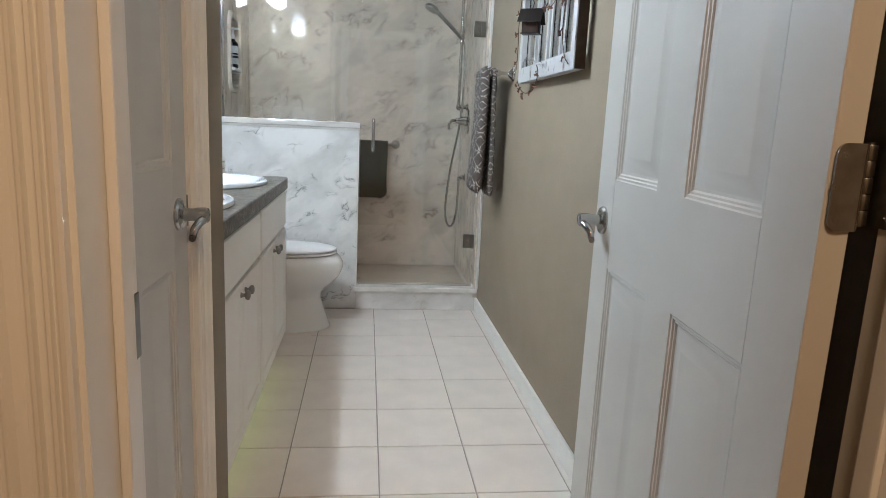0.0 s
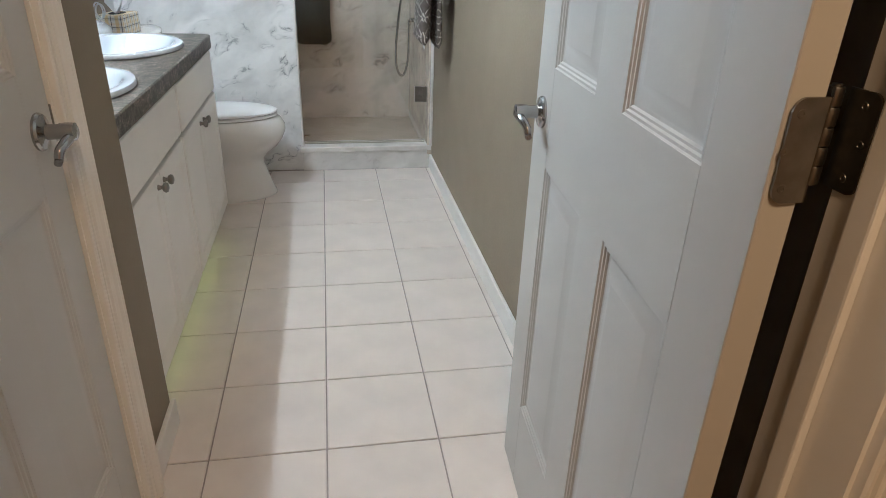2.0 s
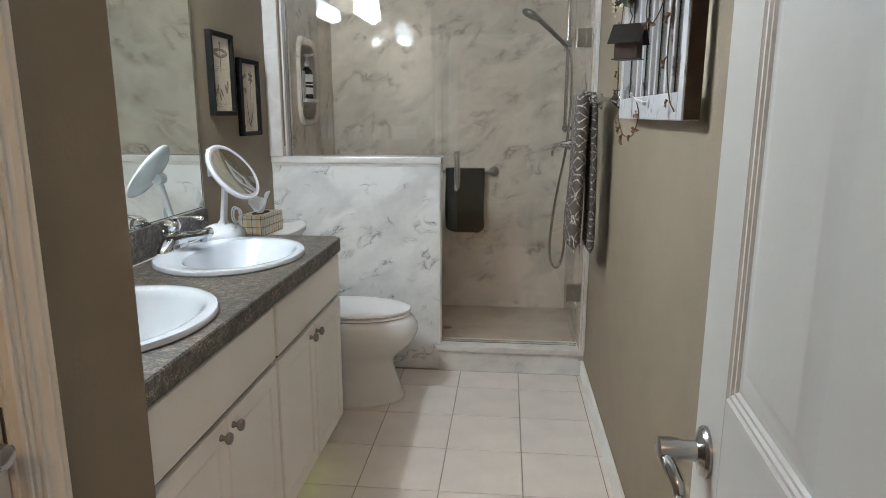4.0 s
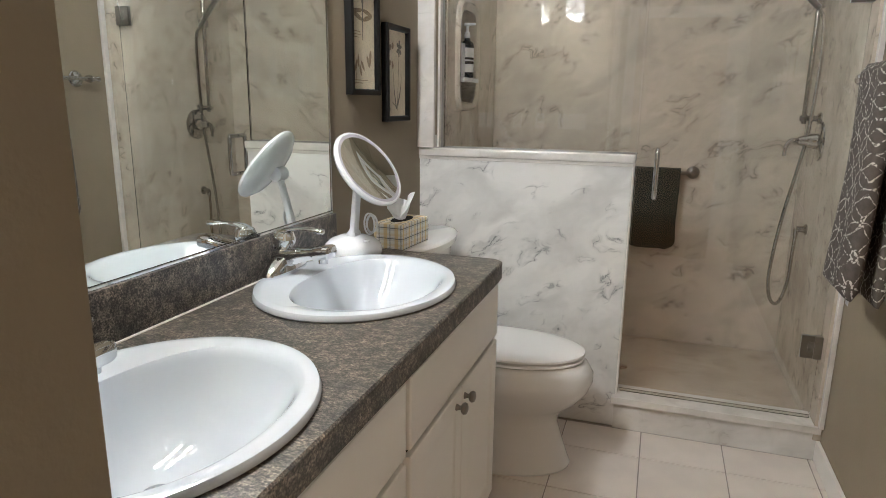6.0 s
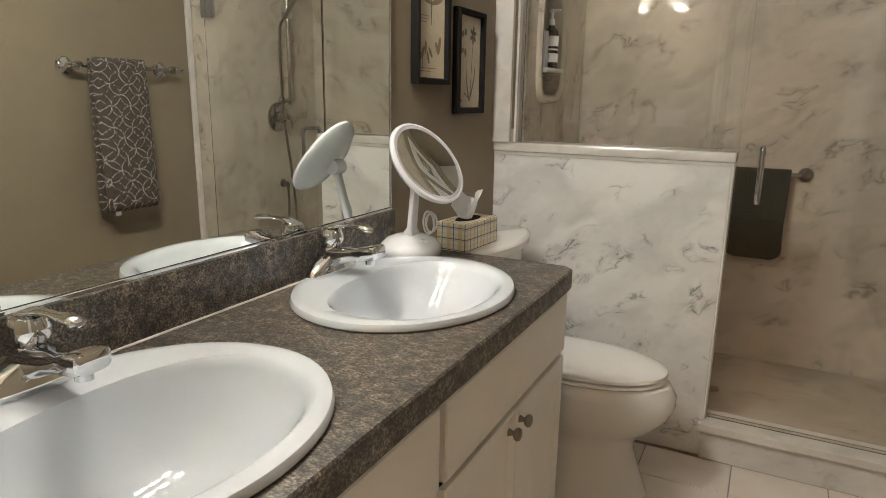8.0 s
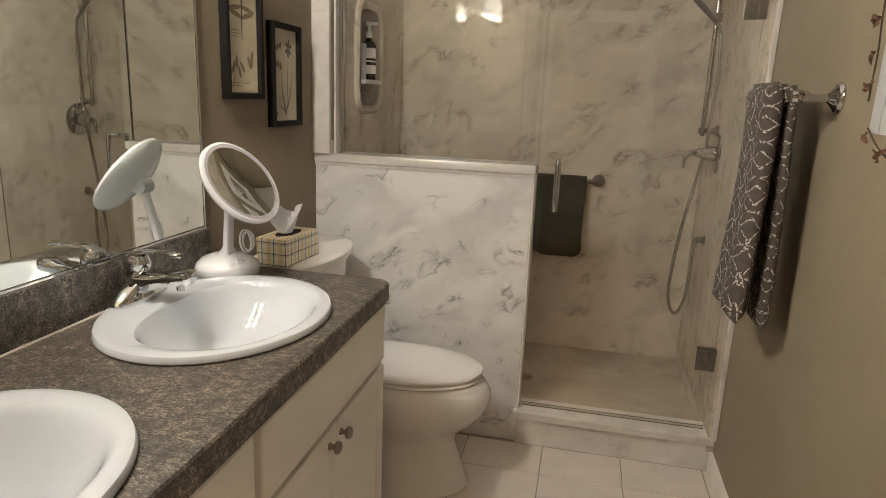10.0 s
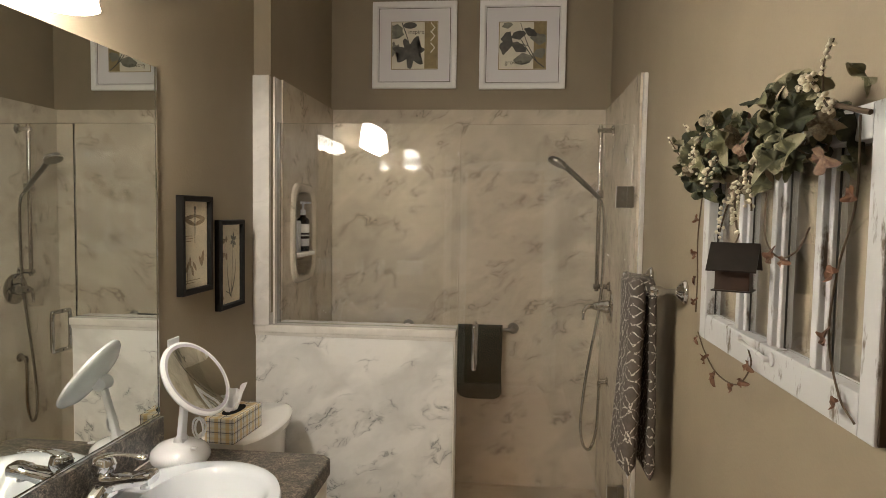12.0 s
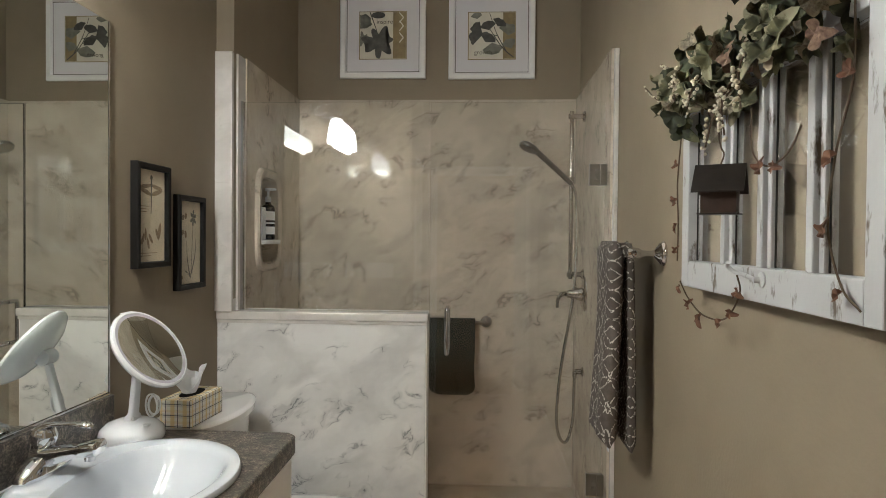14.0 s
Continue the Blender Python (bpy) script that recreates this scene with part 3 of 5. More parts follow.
part("nut", lathe([(0, 0), (0.011, 0), (0.012, 0.028), (0, 0.028)], (0.585, HOSE_Y, 0.772), (0, 0, 1), 16), M_SHOWERMETAL, elbow)
valve = thing("shower_valve", WX, 3.27, 1.19, 0, "chrome shower valve with a lever handle", "valve")
part("plate", lathe([(0, 0), (0.085, 0), (0.084, 0.006), (0.07, 0.012), (0.045, 0.015), (0, 0.016)], (WX, 3.27, 1.19), (-1, 0, 0), 40), M_SHOWERMETAL, valve)
part("body", lathe([(0.034, 0.01), (0.031, 0.04), (0.022, 0.062), (0.018, 0.085), (0, 0.088)], (WX, 3.27, 1.19), (-1, 0, 0), 24), M_SHOWERMETAL, valve)
part("lever", tube(curve_points([(WX - 0.08, 3.27, 1.19), (WX - 0.115, 3.25, 1.188), (WX - 0.135, 3.235, 1.165), (WX - 0.138, 3.23, 1.125)], 5), [0.012] * 6 + [0.009] * 6 + [0.007] * 4, 12), M_SHOWERMETAL, valve)

# soap caddy let into the side panel
CX = -0.91
caddy = thing("shower_caddy", CX, 3.08, 1.3, 0, "pale marble corner soap shelf set on the panel", "soap shelf")
oval = lambda ay, az, x, cz: [Vector((x, 3.078 + ay * math.copysign(abs(math.cos(a)) ** 0.45, math.cos(a)), cz + az * math.copysign(abs(math.sin(a)) ** 0.45, math.sin(a)))) for a in [2 * math.pi * i / 40 for i in range(40)]]
part("surround", rings([oval(0.175, 0.245, CX, 1.54), oval(0.172, 0.242, CX + 0.012, 1.54), oval(0.162, 0.232, CX + 0.02, 1.54), oval(0.140, 0.212, CX + 0.018, 1.538), oval(0.130, 0.204, CX + 0.012, 1.536), oval(0.126, 0.2, CX - 0.01, 1.535), oval(0.12, 0.194, LEFT + 0.012, 1.535)], cap_start=False), M_MARBLE_DIM, caddy)
part("shelf", box(LEFT + 0.013, CX + 0.030, 2.962, 3.196, 1.425, 1.447, 0.008), M_MARBLE, caddy)
bottle = thing("lotion_bottle", CX - 0.012, 3.12, 1.447, 0, "black pump bottle with white label on the shelf", "bottle")
part("body", lathe([(0, 0), (0.029, 0), (0.031, 0.006), (0.031, 0.145), (0.027, 0.16), (0.013, 0.17), (0.012, 0.18), (0, 0.18)], (CX - 0.010, 3.12, 1.4475), seg=24, squash=1.25), mat("black_bottle", (0.012, 0.014, 0.02), 0.2), bottle)
part("pump", lathe([(0, 0.18), (0.014, 0.18), (0.013, 0.205), (0.006, 0.207), (0.006, 0.232), (0.015, 0.236), (0.014, 0.247), (0, 0.247)], (CX - 0.010, 3.12, 1.4475), seg=16), mat("pump_plastic", (0.62, 0.64, 0.66), 0.3), bottle)
part("spout", box(CX - 0.012, CX + 0.028, 3.113, 3.127, 1.684, 1.694, 0.003), bpy.data.materials["pump_plastic"], bottle)
lab = bmesh.new()
for z0, z1 in ((0.025, 0.062), (0.075, 0.082), (0.092, 0.135)):
    loops = [[Vector((CX - 0.010 + 0.0317 * math.cos(a), 3.12 + 0.0317 * 1.25 * math.sin(a), 1.4475 + z)) for a in [math.radians(-100 + 110 * i / 12) for i in range(13)]] for z in (z0, z1)]
    va = [lab.verts.new(p) for p in loops[0]]
    vb = [lab.verts.new(p) for p in loops[1]]
    for i in range(12):
        lab.faces.new((va[i], va[i + 1], vb[i + 1], vb[i]))
part("label_print", lab, mat("label_white", (0.75, 0.75, 0.74), 0.5), bottle, "white printed label")
soap = thing("soap_box", CX - 0.012, 3.02, 1.447, 0, "small white soap packet on the shelf", "packet")
part("body", box(CX - 0.03, CX - 0.002, 3.02, 3.066, 1.4475, 1.60, 0.004), M_PLASTIC, soap)

drain = thing("shower_drain", -0.118, 3.165, 0.085, 0, "small bronze shower drain in the pan", "drain")
part("grate", lathe([(0, 0), (0.032, 0), (0.032, 0.003), (0.028, 0.005), (0, 0.004)], (-0.118, 3.165, 0.0852), seg=28), mat("bronze", (0.20, 0.12, 0.06), 0.4, 0.8), drain)


def cloth(name, colour, rough=0.95):
    return mat(name, colour, rough, bump=1.0, bump_scale=700, vary=0.18, vary_scale=60)


def towel_bar(name, y_or_x, label):
    return thing(name, *y_or_x, 0, label, "towel bar")


rbar = towel_bar("towel_bar", (-0.16, 3.625, 1.0), "satin nickel towel bar on the shower wall")
part("rod", tube([(-0.46, 3.565, 1.0), (0.145, 3.565, 1.0)], 0.010, 14), M_NICKEL, rbar)
for x in (-0.455, 0.145):
    part("post", lathe([(0, 0), (0.032, 0), (0.032, 0.005), (0.026, 0.011), (0.014, 0.015), (0.011, 0.045), (0.017, 0.052), (0.018, 0.066), (0.010, 0.076), (0, 0.077)], (x, 3.625, 1.0), (0, -1, 0), 24), M_NICKEL, rbar)


def draped(x0, x1, ys, z_bar, z_front, z_back, axis, wave, rod, thick):
    """A folded towel over a bar: profile across the bar, swept along it."""
    n = 28
    prof = []
    fr, bk = ys
    for i in range(n + 1):
        prof.append((fr, z_front + (z_bar - z_front) * i / n))
    for i in range(1, 9):
        a = math.pi * i / 9
        c, r = (fr + bk) / 2, (bk - fr) / 2
        prof.append((c - r * math.cos(a), z_bar + abs(r) * math.sin(a)))
    for i in range(n + 1):
        prof.append((bk, z_bar - (z_bar - z_back) * i / n))
    bm = bmesh.new()
    m = 26
    pile = random.Random(3)
    grid = []
    for j in range(m + 1):
        u = j / m
        row = []
        for k, (d, z) in enumerate(prof):
            drop = max(0, (z_bar - z) / (z_bar - z_front))
            w = wave * drop * (math.sin(u * 9 + 0.7) + 0.5 * math.sin(u * 21 + z * 6))
            near = max(0.0, 0.05 - (z - (z_front if k <= n else z_back)))
            tuck = 0.05 - math.sqrt(max(0.0, 0.05 ** 2 - near ** 2))
            x = x0 + tuck + (x1 - x0 - 2 * tuck) * u + 0.005 * drop * math.sin(z * 14) + pile.uniform(-0.0012, 0.0012)
            w += pile.uniform(-0.0012, 0.0012)
            p = Vector((x, d + w, z)) if axis == "x" else Vector((d + w, x, z))
            row.append(bm.verts.new(p))
        grid.append(row)
    for a, b in zip(grid, grid[1:]):
        for k in range(len(prof) - 1):
            bm.faces.new((a[k], a[k + 1], b[k + 1], b[k]))
    bmesh.ops.recalc_face_normals(bm, faces=bm.faces)
    bmesh.ops.solidify(bm, geom=list(bm.faces), thickness=thick)
    return bm


t1 = thing("bath_towel", -0.04, 3.565, 0.6, 0, "charcoal terry towel folded over the shower bar", "towel")
part("fabric", draped(-0.165, 0.085, (3.548, 3.583), 1.008, 0.607, 0.66, "x", 0.003, 0.01, 0.009), cloth("charcoal_terry", (0.020, 0.027, 0.021)), t1)

# ---- vanity ----
VX, V0, V1 = -0.447, CLOSET_END + 0.003, 1.925
VM = 1.183
TOPZ = 0.875


def door_front(y0, y1, z0, z1, x, raise_panel=True):
    """A cabinet front facing +x with a routed panel."""
    st = [(0.0, -0.018), (0.0, -0.003), (0.003, 0.0)]
    if raise_panel:
        st += [(0.050, 0.0), (0.054, -0.003), (0.058, -0.0045), (0.064, -0.0045), (0.085, -0.0008), (0.09, -0.0005)]
    loops = [[Vector((x + d, y0 + i, z0 + i)), Vector((x + d, y1 - i, z0 + i)), Vector((x + d, y1 - i, z1 - i)), Vector((x + d, y0 + i, z1 - i))] for i, d in st]
    return rings(loops)


def knob(owner, y, z):
    part("knob", lathe([(0, 0), (0.009, 0), (0.008, 0.003), (0.0055, 0.008), (0.006, 0.012), (0.013, 0.016), (0.0155, 0.021), (0.0135, 0.027), (0.006, 0.030), (0, 0.030)], (VX, y, z), (1, 0, 0), 20), M_NICKEL, owner, "round satin nickel knob")


for y0, y1, k in ((V0, VM, 0.822), (VM + 0.001, V1, 1.54)):
    unit = thing("vanity_cabinet", (VX + LEFT) / 2, (y0 + y1) / 2, 0, 0, "white vanity cabinet with a false drawer and two doors", "cabinet", "vanity cabinets")
    bm = box(LEFT + 0.002, VX - 0.019, y0, y1, 0.10, 0.64)
    for xa, xb, ya, yb in ((VX - 0.037, VX - 0.019, y0, y1), (LEFT + 0.002, LEFT + 0.014, y0, y1), (LEFT + 0.0142, VX - 0.0372, y0, y0 + 0.016), (LEFT + 0.0142, VX - 0.0372, y1 - 0.016, y1)):
        box(xa, xb, ya, yb, 0.6402, TOPZ - 0.0525, bm=bm)
    box(LEFT + 0.002, VX - 0.075, y0, y1, 0.0, 0.0995, bm=bm)
    part("body", bm, M_CAB, unit)
    part("drawer_front", door_front(y0 + 0.012, y1 - 0.012, 0.648, 0.809, VX, False), M_CAB, unit, smooth=25)
    mid = (y0 + y1) / 2
    # black strips put the shade of the door and drawer gaps into colour
    part("reveal", box(VX - 0.0188, VX - 0.0165, y0 + 0.012, y1 - 0.012, 0.630, 0.650), M_DARK, unit, "black strip painted as shade below the drawer front")
    part("reveal", box(VX - 0.0188, VX - 0.0165, mid - 0.003, mid + 0.003, 0.112, 0.632), M_DARK, unit)
    for a, b, ky in ((y0 + 0.012, mid - 0.0015, k - 0.036), (mid + 0.0015, y1 - 0.012, k + 0.034)):
        d = part("door", door_front(a, b, 0.112, 0.632, VX), M_CAB, unit, smooth=25)
        knob(d, ky, 0.598)


def rounded_rect_ring(cx, cy, x0, x1, y0, y1, r, n, corner):
    """Points of a rectangle's outline at even angles about (cx, cy), one corner rounded."""
    out = []
    for i in range(n):
        a = 2 * math.pi * (i + 0.5) / n
        dx, dy = math.cos(a), math.sin(a)
        lo, hi = 0.0, 2.0
        for _ in range(30):
            m = (lo + hi) / 2
            x, y = cx + dx * m, cy + dy * m
            ok = x0 <= x <= x1 and y0 <= y <= y1
            if ok and corner and x > x1 - r and y > y1 - r:
                ok = (x - x1 + r) ** 2 + (y - y1 + r) ** 2 <= r * r
            lo, hi = (m, hi) if ok else (lo, m)
        out.append((cx + dx * lo, cy + dy * lo))
    for px, py in ((x0, y0), (x0, y1), (x1, y0), (x1, y1)):
        if corner and px == x1 and py == y1:
            continue
        k = min(range(n), key=lambda q: (out[q][0] - px) ** 2 + (out[q][1] - py) ** 2)
        out[k] = (px, py)
    return out


SINKS = ((-0.714, 0.799), (-0.721, 1.526))
CF, CE = -0.437, 1.943
counter = thing("countertop", -0.72, 1.2, TOPZ, 0, "dark grey mottled laminate vanity top", "countertop")
N = 96
for (sx, sy), y0, y1, rnd in ((SINKS[0], V0, VM, False), (SINKS[1], VM, CE, True)):
    outer = rounded_rect_ring(sx, sy, LEFT + 0.002, CF, y0, y1, 0.035, N, rnd)
    inner = [(sx + 0.218 * math.cos(2 * math.pi * (i + 0.5) / N), sy + 0.258 * math.sin(2 * math.pi * (i + 0.5) / N)) for i in range(N)]
    shr = [(x - 0.004 * (x > CF - 0.04), y) for x, y in outer]
    loops = [[Vector((x, y, TOPZ - 0.03)) for x, y in inner], [Vector((x, y, TOPZ)) for x, y in inner], [Vector((x, y, TOPZ)) for x, y in shr], [Vector((x, y, TOPZ - 0.004)) for x, y in outer], [Vector((x, y, TOPZ - 0.052)) for x, y in outer], [Vector((x - 0.02 * (x > CF - 0.04), y, TOPZ - 0.052)) for x, y in outer]]
    part("top", rings(loops, cap_start=False, cap_end=False), M_LAM, counter, smooth=25)
part("backsplash", box(LEFT + 0.001, LEFT + 0.02, V0, 1.905, TOPZ + 0.0005, 0.988, 0.002), M_LAM, counter)
part("caulk", box(LEFT + 0.0195, LEFT + 0.0235, V0, 1.905, TOPZ + 0.0002, TOPZ + 0.0035), M_SILICONE, counter, "white caulk line")


def sink(sx, sy, label):
    ob = thing("sink", sx, sy, TOPZ, 0, label, "sink", "vanity sinks")
    n = 72
    A, B = 0.245, 0.291

    def loop(cx, a, b, z, flat=1.0, sq=1.0):
        out = []
        for i in range(n):
            t = 2 * math.pi * i / n
            c, s_ = math.cos(t), math.sin(t)
            x = a * math.copysign(abs(c) ** sq, c) * (flat if c < 0 else 1)
            out.append(Vector((sx + cx + x, sy + b * math.copysign(abs(s_) ** sq, s_), TOPZ + z)))
        return out
    L = [loop(0, A - 0.004, B - 0.004, 0.0006), loop(0, A, B, 0.004), loop(0, A, B, 0.010), loop(0, A - 0.004, B - 0.004, 0.0165), loop(0, A - 0.012, B - 0.012, 0.019), loop(0, A - 0.025, B - 0.025, 0.0185),
         ] + [loop(0.012 - 0.010 * (1 - k), 0.198 * k, 0.242 * k, z, 0.70 + 0.3 * (1 - k), 0.88 + 0.12 * (1 - k)) for k, z in [(1.0, 0.0168), (0.985, 0.0140)] + [(k, 0.0105 - 0.146 * (1 - (k / 0.965) ** 2.5)) for k in (0.965, 0.94, 0.91, 0.87, 0.82, 0.76, 0.69, 0.60, 0.50, 0.39, 0.27, 0.16, 0.10)]]
    part("basin", rings(L, cap_start=False), M_PORC, ob)
    part("drain", lathe([(0.010, -0.001), (0.024, 0.0), (0.0235, 0.003), (0.017, 0.003), (0.015, 0.0), (0, 0.0)], (sx + 0.003, sy, TOPZ - 0.1345), seg=24), M_CHROME, ob, "chrome drain ring")
    # basin is not pierced; black paints the shade inside the overflow
    part("overflow", lathe([(0.004, 0), (0.009, 0.001), (0.008, 0.003), (0.005, 0.002), (0, 0.0015)], (sx + 0.186, sy, TOPZ - 0.034), (-1, 0, 0.22), 16), M_DARK, ob, "black disc painted as shade in the overflow hole")
    return ob


def faucet(fx, fy):
    z0 = TOPZ + 0.0185
    ob = thing("faucet", fx, fy, z0, 0, "chrome single-lever centreset basin faucet", "faucet", "vanity faucets")
    n = 40
    base = []
    for a, b, z in ((0.031, 0.088, 0), (0.033, 0.091, 0.005), (0.032, 0.089, 0.012), (0.029, 0.078, 0.022), (0.027, 0.058, 0.036), (0.025, 0.036, 0.046)):
        base.append([Vector((fx + a * math.copysign(abs(math.cos(t)) ** 0.8, math.cos(t)), fy + b * math.sin(t), z0 + z)) for t in [2 * math.pi * i / n for i in range(n)]])
    part("base", rings(base), M_CHROME, ob)
    sp = []
    for u, z, hw, hh in ((-0.030, 0.026, 0.020, 0.020), (-0.024, 0.032, 0.027, 0.026), (0.02, 0.041, 0.030, 0.024), (0.06, 0.052, 0.0280, 0.0185), (0.091, 0.0580, 0.0255, 0.0150), (0.0965, 0.0592, 0.0280, 0.0180), (0.130, 0.0640, 0.0285, 0.0185), (0.137, 0.0648, 0.0280, 0.0172), (0.1400, 0.0650, 0.0240, 0.0130)):
        sp.append([Vector((fx + u, fy + hw * math.copysign(abs(math.cos(t)) ** 0.6, math.cos(t)), z0 + z + hh * math.copysign(abs(math.sin(t)) ** 0.6, math.sin(t)))) for t in [2 * math.pi * i / 20 for i in range(20)]])
    spout = part("spout", rings(sp), M_CHROME, ob)
    part("aerator", lathe([(0, 0), (0.0125, 0), (0.0130, 0.018), (0, 0.018)], (fx + 0.114, fy, z0 + 0.033), seg=16), M_CHROME, spout)
    part("body", lathe([(0.026, 0.03), (0.024, 0.058), (0.0205, 0.063), (0.0225, 0.067), (0.0295, 0.079), (0.0305, 0.092), (0.025, 0.107), (0.010, 0.114), (0, 0.115)], (fx, fy, z0), seg=28), M_CHROME, ob)
    lv = []
    for u, z, hw, hh in ((-0.026, 0.094, 0.016, 0.006), (-0.012, 0.106, 0.019, 0.007), (0.008, 0.114, 0.018, 0.0065), (0.036, 0.118, 0.0105, 0.005), (0.064, 0.1185, 0.0085, 0.0042), (0.084, 0.1185, 0.0125, 0.006), (0.104, 0.1165, 0.0145, 0.0085), (0.114, 0.1150, 0.0125, 0.007), (0.118, 0.1140, 0.007, 0.003)):
        lv.append([Vector((fx + u, fy + hw * math.cos(t), z0 + z + hh * math.sin(t))) for t in [2 * math.pi * i / 18 for i in range(18)]])
    part("lever", rings(lv), M_CHROME, ob)
    part("lift_rod", lathe([(0, 0.02), (0.003, 0.02), (0.003, 0.056), (0.006, 0.06), (0.0065, 0.068), (0.003, 0.073), (0, 0.073)], (fx - 0.032, fy + 0.002, z0), seg=12), M_CHROME, ob)
    return ob


for i, (sx, sy) in enumerate(SINKS):
    sink(sx, sy, "oval white porcelain drop-in sink in the vanity top")
    faucet(sx - 0.212, sy)

# wall mirror
mirror = thing("wall_mirror", LEFT, 1.19, 0.99, 0, "large frameless wall mirror above the vanity", "mirror")
part("glass", box(LEFT + 0.002, LEFT + 0.008, V0 + 0.002, 1.893, 0.9957, 2.088, 0.001, 1), M_MIRROR, mirror)
part("channel", box(LEFT + 0.001, LEFT + 0.013, V0 + 0.002, 1.896, 0.9885, 0.9955, 0.001, 1), M_CHROME, mirror, "polished metal bottom channel")
part("channel", box(LEFT + 0.001, LEFT + 0.0105, 1.8935, 1.899, 0.996, 2.088, 0.001, 1), M_CHROME, mirror, "polished metal edge strip")

# vanity lamp
lampfix = thing("vanity_light", LEFT, SHADE_Y[1], 2.25, 0, "three-shade chrome bathroom wall light, switched on", "wall light")
part("backplate", box(LEFT, LEFT + 0.022, SHADE_Y[0] - 0.1, SHADE_Y[2] + 0.1, 2.255, 2.345, 0.008), M_CHROME, lampfix)
for y in SHADE_Y:
    arm = part("arm", tube(curve_points([(LEFT + 0.02, y, 2.30), (LEFT + 0.06, y, 2.325), (SHADE_X - 0.03, y, 2.342), (SHADE_X, y, 2.322), (SHADE_X, y, 2.280)], 6), 0.008, 12), M_CHROME, lampfix)
    part("fitter", lathe([(0, 0.05), (0.012, 0.05), (0.024, 0.03), (0.026, 0.0), (0, 0.0)], (SHADE_X, y, 2.232), seg=24), M_CHROME, arm)
    shade = part("shade", lathe([(0.024, 0.160), (0.034, 0.156), (0.046, 0.138), (0.054, 0.10), (0.0585, 0.05), (0.0605, 0.012), (0.0645, 0.0), (0.0625, 0.0), (0.0590, 0.012), (0.0570, 0.05), (0.0525, 0.099), (0.0445, 0.136), (0.033, 0.154), (0.024, 0.158)], (SHADE_X, y, 2.075), seg=40), M_SHADE, lampfix, "glowing white frosted glass bell shade")
    # added skin, glows less than the shade so the sinks get less light
    part("liner", lathe([(0.0620, 0.0012), (0.0586, 0.012), (0.0566, 0.05), (0.0521, 0.098), (0.0440, 0.135), (0.0325, 0.1535), (0.024, 0.1575), (0.024, 0.154), (0.032, 0.150), (0.0425, 0.132), (0.0505, 0.097), (0.0550, 0.05), (0.0572, 0.012), (0.0605, 0.0012)], (SHADE_X, y, 2.075), seg=40), M_INNER_GLOW, shade, "added inner skin that weakens the shade's downward light")


# ---- toilet ----
TY = 2.341
toilet = thing("toilet", -0.6, TY, 0, 0, "white two-piece toilet with closed lid beside the vanity", "toilet")


def egg(back, front, b, z, n=56, flat=0.55):
    """A horizontal outline, blunt at the back (towards -x) and round at the front."""
    cx = back + (front - back) * 0.45
    out = []
    for i in range(n):
        t = 2 * math.pi * i / n
        c, s_ = math.cos(t), math.sin(t)
        a = front - cx if c > 0 else cx - back
        e = 1.0 if c > 0 else flat
        out.append(Vector((cx + a * math.copysign(abs(c) ** e, c), TY + b * math.copysign(abs(s_) ** (1.0 if c > 0 else 0.75), s_), z * 1.026)))
    return out


bowl = [egg(-0.80, f, b, z) for f, b, z in ((-0.252, 0.166, 0.0), (-0.250, 0.168, 0.008), (-0.260, 0.160, 0.03), (-0.285, 0.143, 0.10), (-0.306, 0.128, 0.17), (-0.301, 0.129, 0.198), (-0.274, 0.142, 0.226), (-0.232, 0.162, 0.258), (-0.200, 0.178, 0.298), (-0.184, 0.187, 0.338), (-0.184, 0.187, 0.368), (-0.204, 0.180, 0.402), (-0.222, 0.172, 0.412))]
part("bowl", rings(bowl), M_TOILET, toilet)
part("seat", rings([egg(-0.73, f, b, z) for f, b, z in ((-0.226, 0.171, 0.415), (-0.219, 0.176, 0.418), (-0.219, 0.176, 0.426), (-0.226, 0.170, 0.429))]), M_SEAT, toilet)
part("lid", rings([egg(-0.735, f, b, z) for f, b, z in ((-0.224, 0.171, 0.4325), (-0.218, 0.177, 0.436), (-0.219, 0.176, 0.444), (-0.238, 0.162, 0.4515), (-0.292, 0.126, 0.457), (-0.38, 0.078, 0.460))]), M_SEAT, toilet)
for dy in (-0.075, 0.075):
    part("seat_hinge", lathe([(0, 0), (0.016, 0), (0.015, 0.03), (0, 0.034)], (-0.752, TY + dy, 0.424), seg=16), M_SEAT, toilet)


def bowed(back, front, half, z, bow=0.050, r=0.02, n=18):
    """A tank's outline: flat back, rounded corners, front swelling towards the middle."""
    out = [Vector((back, TY + half, z)), Vector((back, TY - half, z))]
    for i in range(n + 1):
        u = -1 + 2 * i / n
        x = front - bow * u * u - r * max(0.0, abs(u) - 0.86) / 0.14 * 0.7
        out.append(Vector((x, TY + half * u, z)))
    return out


tank = part("tank", rings([bowed(-0.985, f, h, z) for f, h, z in ((-0.790, 0.195, 0.405), (-0.775, 0.205, 0.42), (-0.758, 0.222, 0.795), (-0.765, 0.218, 0.801))]), M_TOILET, toilet)
part("tank_lid", rings([bowed(-0.993, f, h, z) for f, h, z in ((-0.750, 0.228, 0.8015), (-0.740, 0.236, 0.806), (-0.738, 0.238, 0.828), (-0.744, 0.233, 0.836), (-0.756, 0.224, 0.840))]), M_TOILET, toilet)
